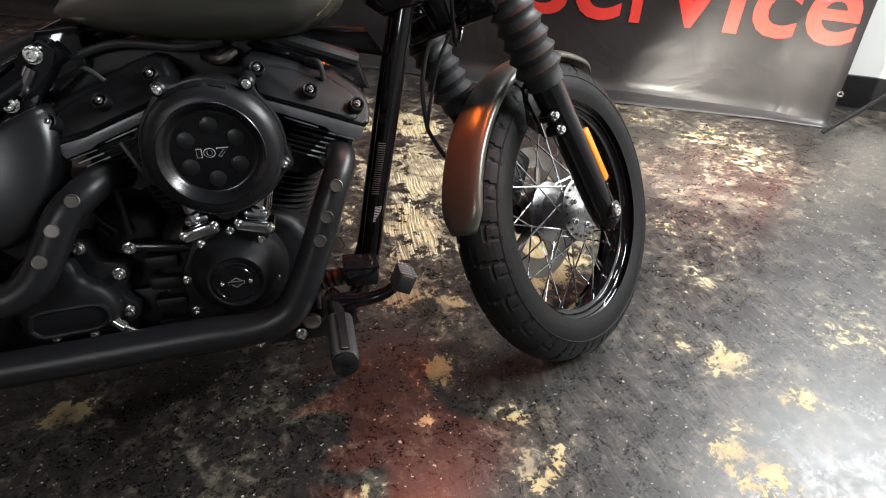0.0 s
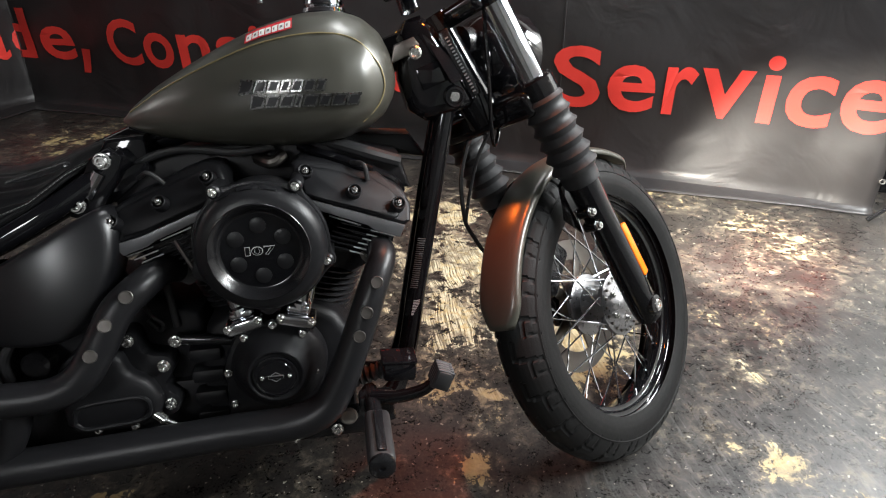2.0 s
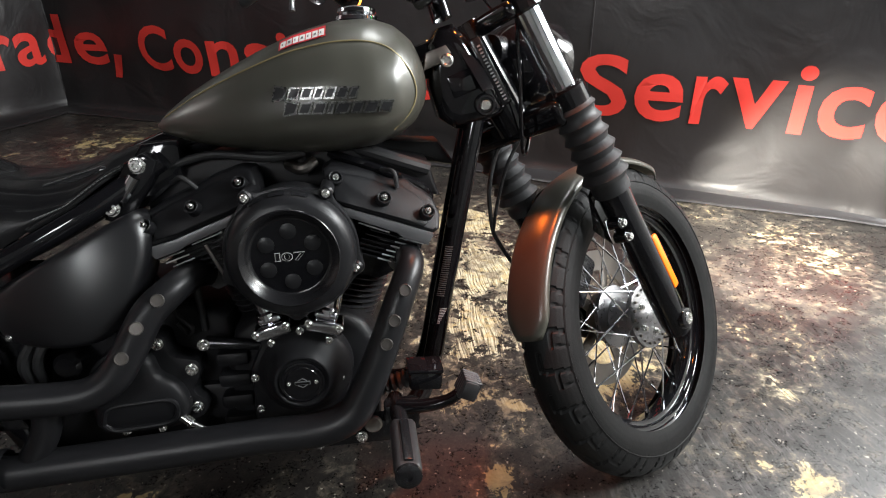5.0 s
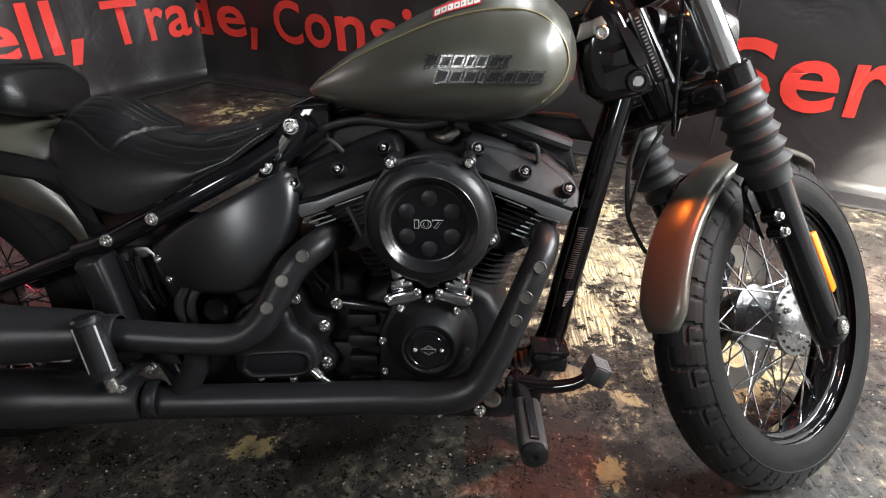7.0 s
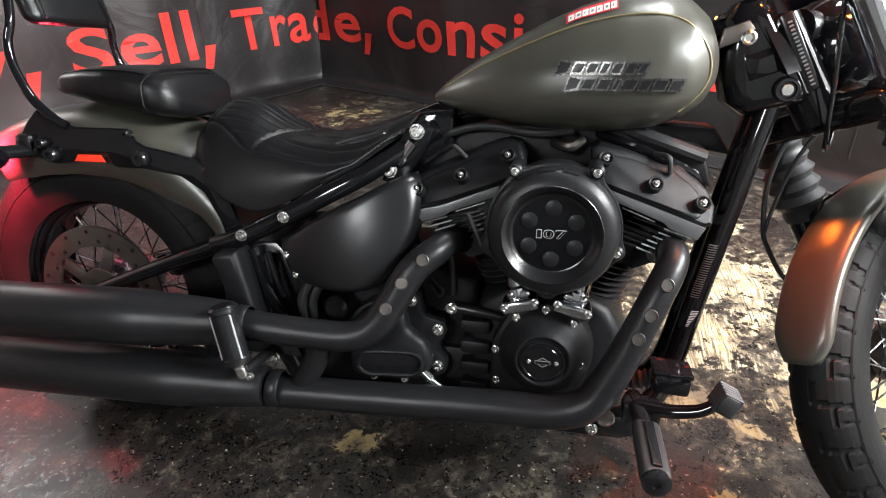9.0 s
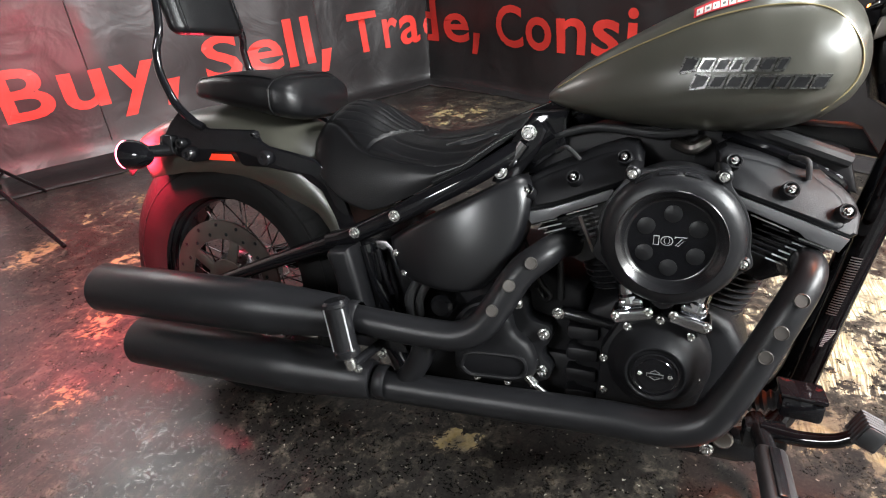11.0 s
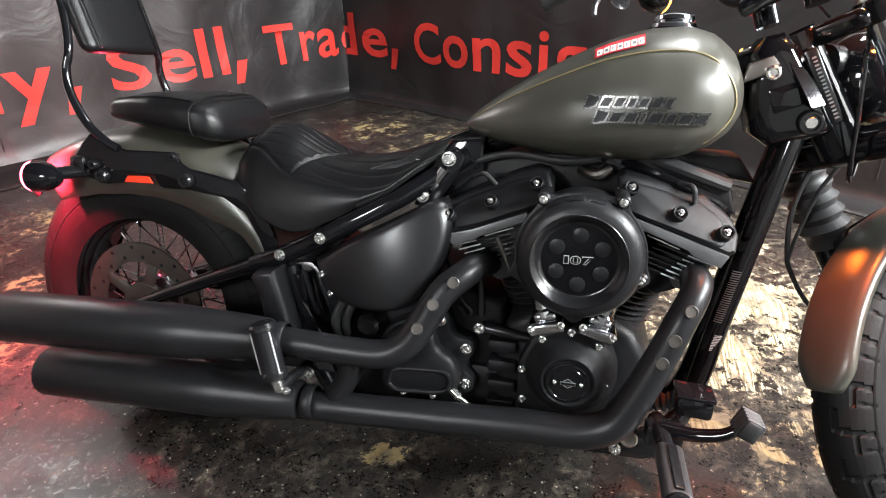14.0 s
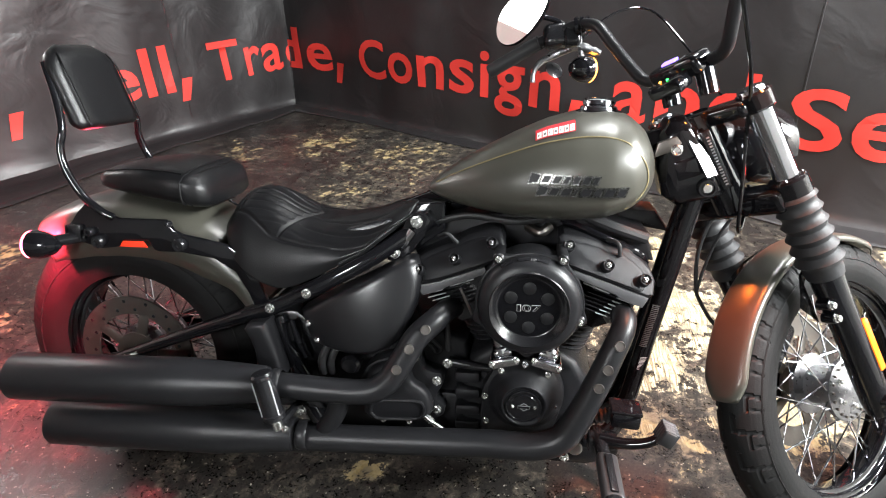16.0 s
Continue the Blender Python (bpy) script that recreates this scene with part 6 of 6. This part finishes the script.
    for s in (-1, 1):
        bm = bmesh.new()
        tube(bm, [top + Vector((0, s * 0.045, -0.01)), top + Vector((-0.012, s * 0.045, 0.045))], 0.019, 16)
        part("riser", bm, M_GLOSS, moto, m=TURN)
    half = [(1.238, 0.0, 0.985), (1.236, 0.06, 0.982), (1.228, 0.100, 0.990), (1.215, 0.128, 1.030), (1.198, 0.165, 1.095), (1.190, 0.195, 1.140), (1.178, 0.235, 1.158), (1.155, 0.275, 1.155), (1.120, 0.335, 1.140), (1.060, 0.430, 1.108)]
    pts = [(x, -y, z) for x, y, z in half[:0:-1]] + half
    bm = bmesh.new()
    tube(bm, pts, 0.0125, 16, 8)
    part("handlebar", bm, M_MATTE, moto, "black mini-ape handlebar", m=TURN)
    for s in (-1, 1):
        bm = bmesh.new()
        tube(bm, [(1.125, s * 0.325, 1.143), (1.060, s * 0.430, 1.108), (1.052, s * 0.443, 1.104)], [0.017, 0.017, 0.0165], 16, 4)
        part("grip", bm, M_RUBBER, moto, "black rubber grip", m=TURN)
        bm = bmesh.new()
        box(bm, (0.050, 0.062, 0.056), (1.150, s * 0.292, 1.148), (0, 0, s * 58), bevel=0.016, seg=4)
        box(bm, (0.036, 0.040, 0.050), (1.172, s * 0.262, 1.140), (0, 0, s * 58), bevel=0.012, seg=3)
        sw = part("switch_box", bm, M_SATIN, moto, "black switch housing", m=TURN)
        for k in range(3):
            bm = bmesh.new()
            box(bm, (0.010, 0.012, 0.012), (1.128 + 0.006 * k, s * (0.285 + 0.012 * k), 1.162 - 0.010 * k), (0, 0, s * 58), bevel=0.003)
            part("switch", bm, M_RUBBER, sw)
        # clamp rings, cable boot and the adjuster beside the lever
        for k in range(3):
            bm = bmesh.new()
            d = Vector((0.060, -s * 0.060, 0.004)).normalized()
            spin(bm, [(-0.004, 0.014), (-0.004, 0.022 - 0.002 * k), (0.004, 0.022 - 0.002 * k), (0.004, 0.014)], Vector((1.176, s * 0.246, 1.157)) + d * 0.013 * k, d, 24)
            part("clamp_ring", bm, M_GLOSS, sw)
        bm = bmesh.new()
        spin(bm, [(0, 0), (0, 0.010), (0.016, 0.012), (0.030, 0.008), (0.036, 0.010), (0.052, 0.007), (0.052, 0)], (1.192, s * 0.262, 1.118), (0.75, -0.3 * s, -0.3), 14)
        part("cable_adjuster", bm, M_ALU, sw, "bright cable adjuster")
        bm = bmesh.new()
        tube(bm, [(1.195, s * 0.285, 1.128), (1.168, s * 0.325, 1.118), (1.140, s * 0.345, 1.104), (1.124, s * 0.356, 1.080), (1.121, s * 0.359, 1.056)], [0.011, 0.0095, 0.0075, 0.0058, 0.0072], 12, 6, flat=0.65)
        part("lever", bm, M_ALU, moto, "bright metal lever", m=TURN)
        bm = bmesh.new()
        box(bm, (0.030, 0.026, 0.030), (1.190, s * 0.270, 1.128), (0, 0, s * 58), bevel=0.006)
        part("lever_mount", bm, M_ALU, moto, m=TURN)
        bm = bmesh.new()
        spin(bm, [(-0.004, 0), (-0.003, 0.012), (0, 0.016), (0.003, 0.012), (0.005, 0)], (1.162, s * 0.326, 1.080), TURN.to_3x3().inverted() @ Vector((-0.1, -0.86, 0.5)), 24, scale=(1, 1.55, 1))
        part("lever_boot", bm, M_ALU, moto, "oval bright metal tag under the lever", m=TURN)
        # front turn lamp on the switch bracket
        bm = bmesh.new()
        lc = Vector((1.196, s * 0.262, 1.064))
        spin(bm, [(-0.034, 0), (-0.032, 0.012), (-0.022, 0.022), (-0.008, 0.029), (0.008, 0.031), (0.016, 0.031), (0.018, 0.028)], lc, (1, 0, 0), 32)
        tl = part("turn_lamp", bm, M_GLOSS, moto, "bullet turn lamp with lit amber lens", m=TURN)
        bm = bmesh.new()
        spin(bm, [(0.0165, 0.0305), (0.022, 0.029), (0.028, 0.020), (0.030, 0)], lc, (1, 0, 0), 32)
        part("lens", bm, M_AMBER_LIT, tl, "lit amber lens")
        bm = bmesh.new()
        tube(bm, [lc + Vector((0, 0, 0.025)), (1.195, s * 0.262, 1.118)], 0.007, 10)
        part("lamp_stalk", bm, M_ALU, tl)
        # mirror
        bm = bmesh.new()
        mc = Vector((1.078, s * 0.318, 1.200))
        face_to = Vector((0.979, 0.199 * s, 0.043)).normalized()
        up = Vector((0.05, -s, 0.22))
        up = (up - face_to * up.dot(face_to)).normalized()
        side = face_to.cross(up)

        def drop(scale, off):
            """A drop-shaped ring, blunt at its outer end."""
            ring = []
            for k in range(40):
                a = 2 * math.pi * k / 40
                ring.append(mc + (side * math.cos(a) * 0.054 * (1 - 0.15 * math.sin(a)) + up * math.sin(a) * 0.094) * scale + face_to * off)
            return ring

        skin(bm, [drop(0.2, 0.016), drop(0.6, 0.014), drop(0.9, 0.008), drop(1.0, 0.0), drop(1.0, -0.004), drop(0.95, -0.006)], True)
        mr = part("mirror", bm, M_GLOSS, moto, "drop-shaped rear-view mirror in a black shell", m=TURN, angle=60)
        bm = bmesh.new()
        bm.faces.new([bm.verts.new(p) for p in drop(0.95, -0.0075)])
        part("mirror_glass", bm, M_MIRROR, mr, smooth=False)
        bm = bmesh.new()
        tube(bm, [(1.172, s * 0.275, 1.150), (1.150, s * 0.275, 1.175), (1.092, s * 0.290, 1.192)], 0.006, 10)
        part("mirror_stem", bm, M_GLOSS, mr)
    # riser-mounted speedometer with its display
    bm = bmesh.new()
    box(bm, (0.058, 0.120, 0.040), (1.222, 0, 0.982), (0, -30, 0), bevel=0.012, seg=3)
    sp = part("speedometer", bm, M_GLOSS, moto, "slim black riser-mounted speedometer", m=TURN)
    bm = bmesh.new()
    box(bm, (0.014, 0.034, 0.004), (1.205, 0.01, 0.998), (0, -38, 0), bevel=0.001)
    part("display", bm, M_LCD, sp, "lit violet display")
    bm = bmesh.new()
    box(bm, (0.045, 0.080, 0.030), (1.190, 0, 0.945), (0, -35, 0), bevel=0.010)
    part("indicator_box", bm, M_GLOSS, sp)
    for y, mat in ((-0.012, M_GREEN_LIT), (0.006, M_AMBER_LIT)):
        bm = bmesh.new()
        spin(bm, [(0, 0.0028), (0.0012, 0.0024), (0.0014, 0)], (1.172, y, 0.953), (-0.82, 0, 0.57), 12)
        part("indicator_lamp", bm, mat, sp)
    # headlight
    hc = Vector((1.405, 0, 0.835))
    bm = bmesh.new()
    spin(bm, [(-0.085, 0.0), (-0.082, 0.03), (-0.06, 0.062), (-0.02, 0.082), (0.025, 0.086), (0.035, 0.086), (0.038, 0.080), (0.030, 0.074)], hc, (1, 0, -0.06), 48)
    hl = part("headlight", bm, M_GLOSS, moto, "round black headlight, lit", m=TURN)
    bm = bmesh.new()
    spin(bm, [(0.030, 0.076), (0.036, 0.05), (0.038, 0)], hc, (1, 0, -0.06), 48)
    part("headlight_glass", bm, M_LENS, hl, "lit headlight glass")
    bm = bmesh.new()
    tube(bm, [hc + Vector((-0.05, 0, 0.02)), on_fork(0.62, 0, 0.0)], 0.03, 14)
    part("headlight_mount", bm, M_SATIN, moto, m=TURN)
    # cables
    for pts, r, mat in (([(1.33, -0.055, 0.86), (1.335, -0.06, 0.765), (1.34, -0.055, 0.69), (1.352, -0.03, 0.665), (1.368, 0.0, 0.69), (1.375, 0.02, 0.75)], 0.0038, M_GLOSS),
                        ([(1.24, -0.21, 1.10), (1.30, -0.12, 0.98), (1.325, -0.065, 0.90), (1.33, -0.055, 0.86)], 0.0038, M_GLOSS),
                        ([(1.37, 0.06, 0.70), (1.326, 0.05, 0.678), (1.303, 0.05, 0.598), (1.307, 0.05, 0.516), (1.323, 0.06, 0.474), (1.372, 0.08, 0.406), (1.45, 0.10, 0.36)], 0.0045, M_RUBBER),
                        ([(1.375, 0.02, 0.72), (1.335, 0.03, 0.64), (1.318, 0.045, 0.56), (1.310, 0.05, 0.50)], 0.0035, M_RUBBER)):
        bm = bmesh.new()
        tube(bm, pts, r, 10)
        part("cable", bm, mat, moto)
    bm = bmesh.new()
    a, b2, c2 = Vector((1.21, 0.28, 1.14)), Vector((1.36, 0.20, 1.20)), Vector((1.37, 0.03, 0.95))
    tube(bm, [a, (a + b2) / 2 + Vector((0, 0, 0.03)), b2, (b2 * 0.6 + c2 * 0.4) + Vector((0.02, 0, 0)), c2], 0.0028, 8)
    part("control_cable", bm, M_GLOSS, moto, m=TURN)


build_rear_wheel()
build_front_wheel()
build_frame()
build_tank()
build_seat()
build_rear_fender()
build_engine()
build_exhaust()
build_side_panels()
build_pegs()
build_front()

# ---- lamps of the motorcycle ----
LEANED = pose(0, 0, 0, -LEAN)


def spot_lamp(name, eye, target, power, angle, color, blend=0.5, radius=0.03):
    data = bpy.data.lights.new(name, "SPOT")
    data.energy, data.spot_size, data.color, data.spot_blend, data.shadow_soft_size = power, radians(angle), color, blend, radius
    ob = new(name, data)
    ob.matrix_world = look(eye, target)
    return ob


hl0 = LEANED @ TURN @ Vector((1.455, 0, 0.83))
hl1 = Vector((2.92, 0.93, -0.02))
spot_lamp("headlight_beam", hl0, hl1, 1250, 44, (1.0, 0.95, 0.84), 0.7, 0.04)
for s in (-1, 1):
    front = LEANED @ TURN @ Vector((1.250, s * 0.255, 1.060))
    spot_lamp("front_turn_lamp_light", front, front + Vector((0.45, 0.0, -0.9)), 11 if s < 0 else 10, 125, (1.0, 0.18, 0.018), 0.4, 0.02)
    # extra narrow spot, added to throw an orange or red patch on the floor
    spot_lamp("floor_patch_beam", front, Vector((1.21, -0.16, 0)) if s < 0 else Vector((2.55, 0.68, 0)), 36 if s < 0 else 170, 25 if s < 0 else 17, (1.0, 0.12, 0.03) if s < 0 else (1.0, 0.06, 0.05), 0.5, 0.02)
    rear = LEANED @ Vector((-0.146, s * 0.172, 0.627))
    spot_lamp("rear_turn_lamp_beam", rear, rear + Vector((-1, 0, -0.35)), 34, 150, (1.0, 0.03, 0.07), 0.35, 0.02)
    spot_lamp("rear_turn_lamp_light", rear, rear + LEANED.to_3x3() @ Vector((-0.45, -0.85 * s, -0.10)), 26, 155, (1.0, 0.03, 0.07), 0.2, 0.012)


def build_stand(at, turn, label):
    t = thing("light_stand", label, "stand", pose(at[0], at[1], 0, 0, 0, turn))
    bm = bmesh.new()
    tube(bm, [(0, 0, 0.10), (0, 0, 2.0)], 0.011, 12)
    part("pole", bm, M_SATIN, t)
    for k in range(3):
        bm = bmesh.new()
        a = radians(120 * k)
        tube(bm, [(0, 0, 0.42), (0.52 * math.cos(a), 0.52 * math.sin(a), 0.008)], 0.009, 10)
        leg = part("leg", bm, M_SATIN, t)
        bm = bmesh.new()
        tube(bm, [(0, 0, 0.16), (0.27 * math.cos(a), 0.27 * math.sin(a), 0.20)], 0.006, 8)
        part("brace", bm, M_SATIN, t)
    return t


build_stand((-1.90, 0.525), -2.5, "folding black light stand on the floor")
build_stand((3.62, 0.78), 170, "folding black light stand on the floor")
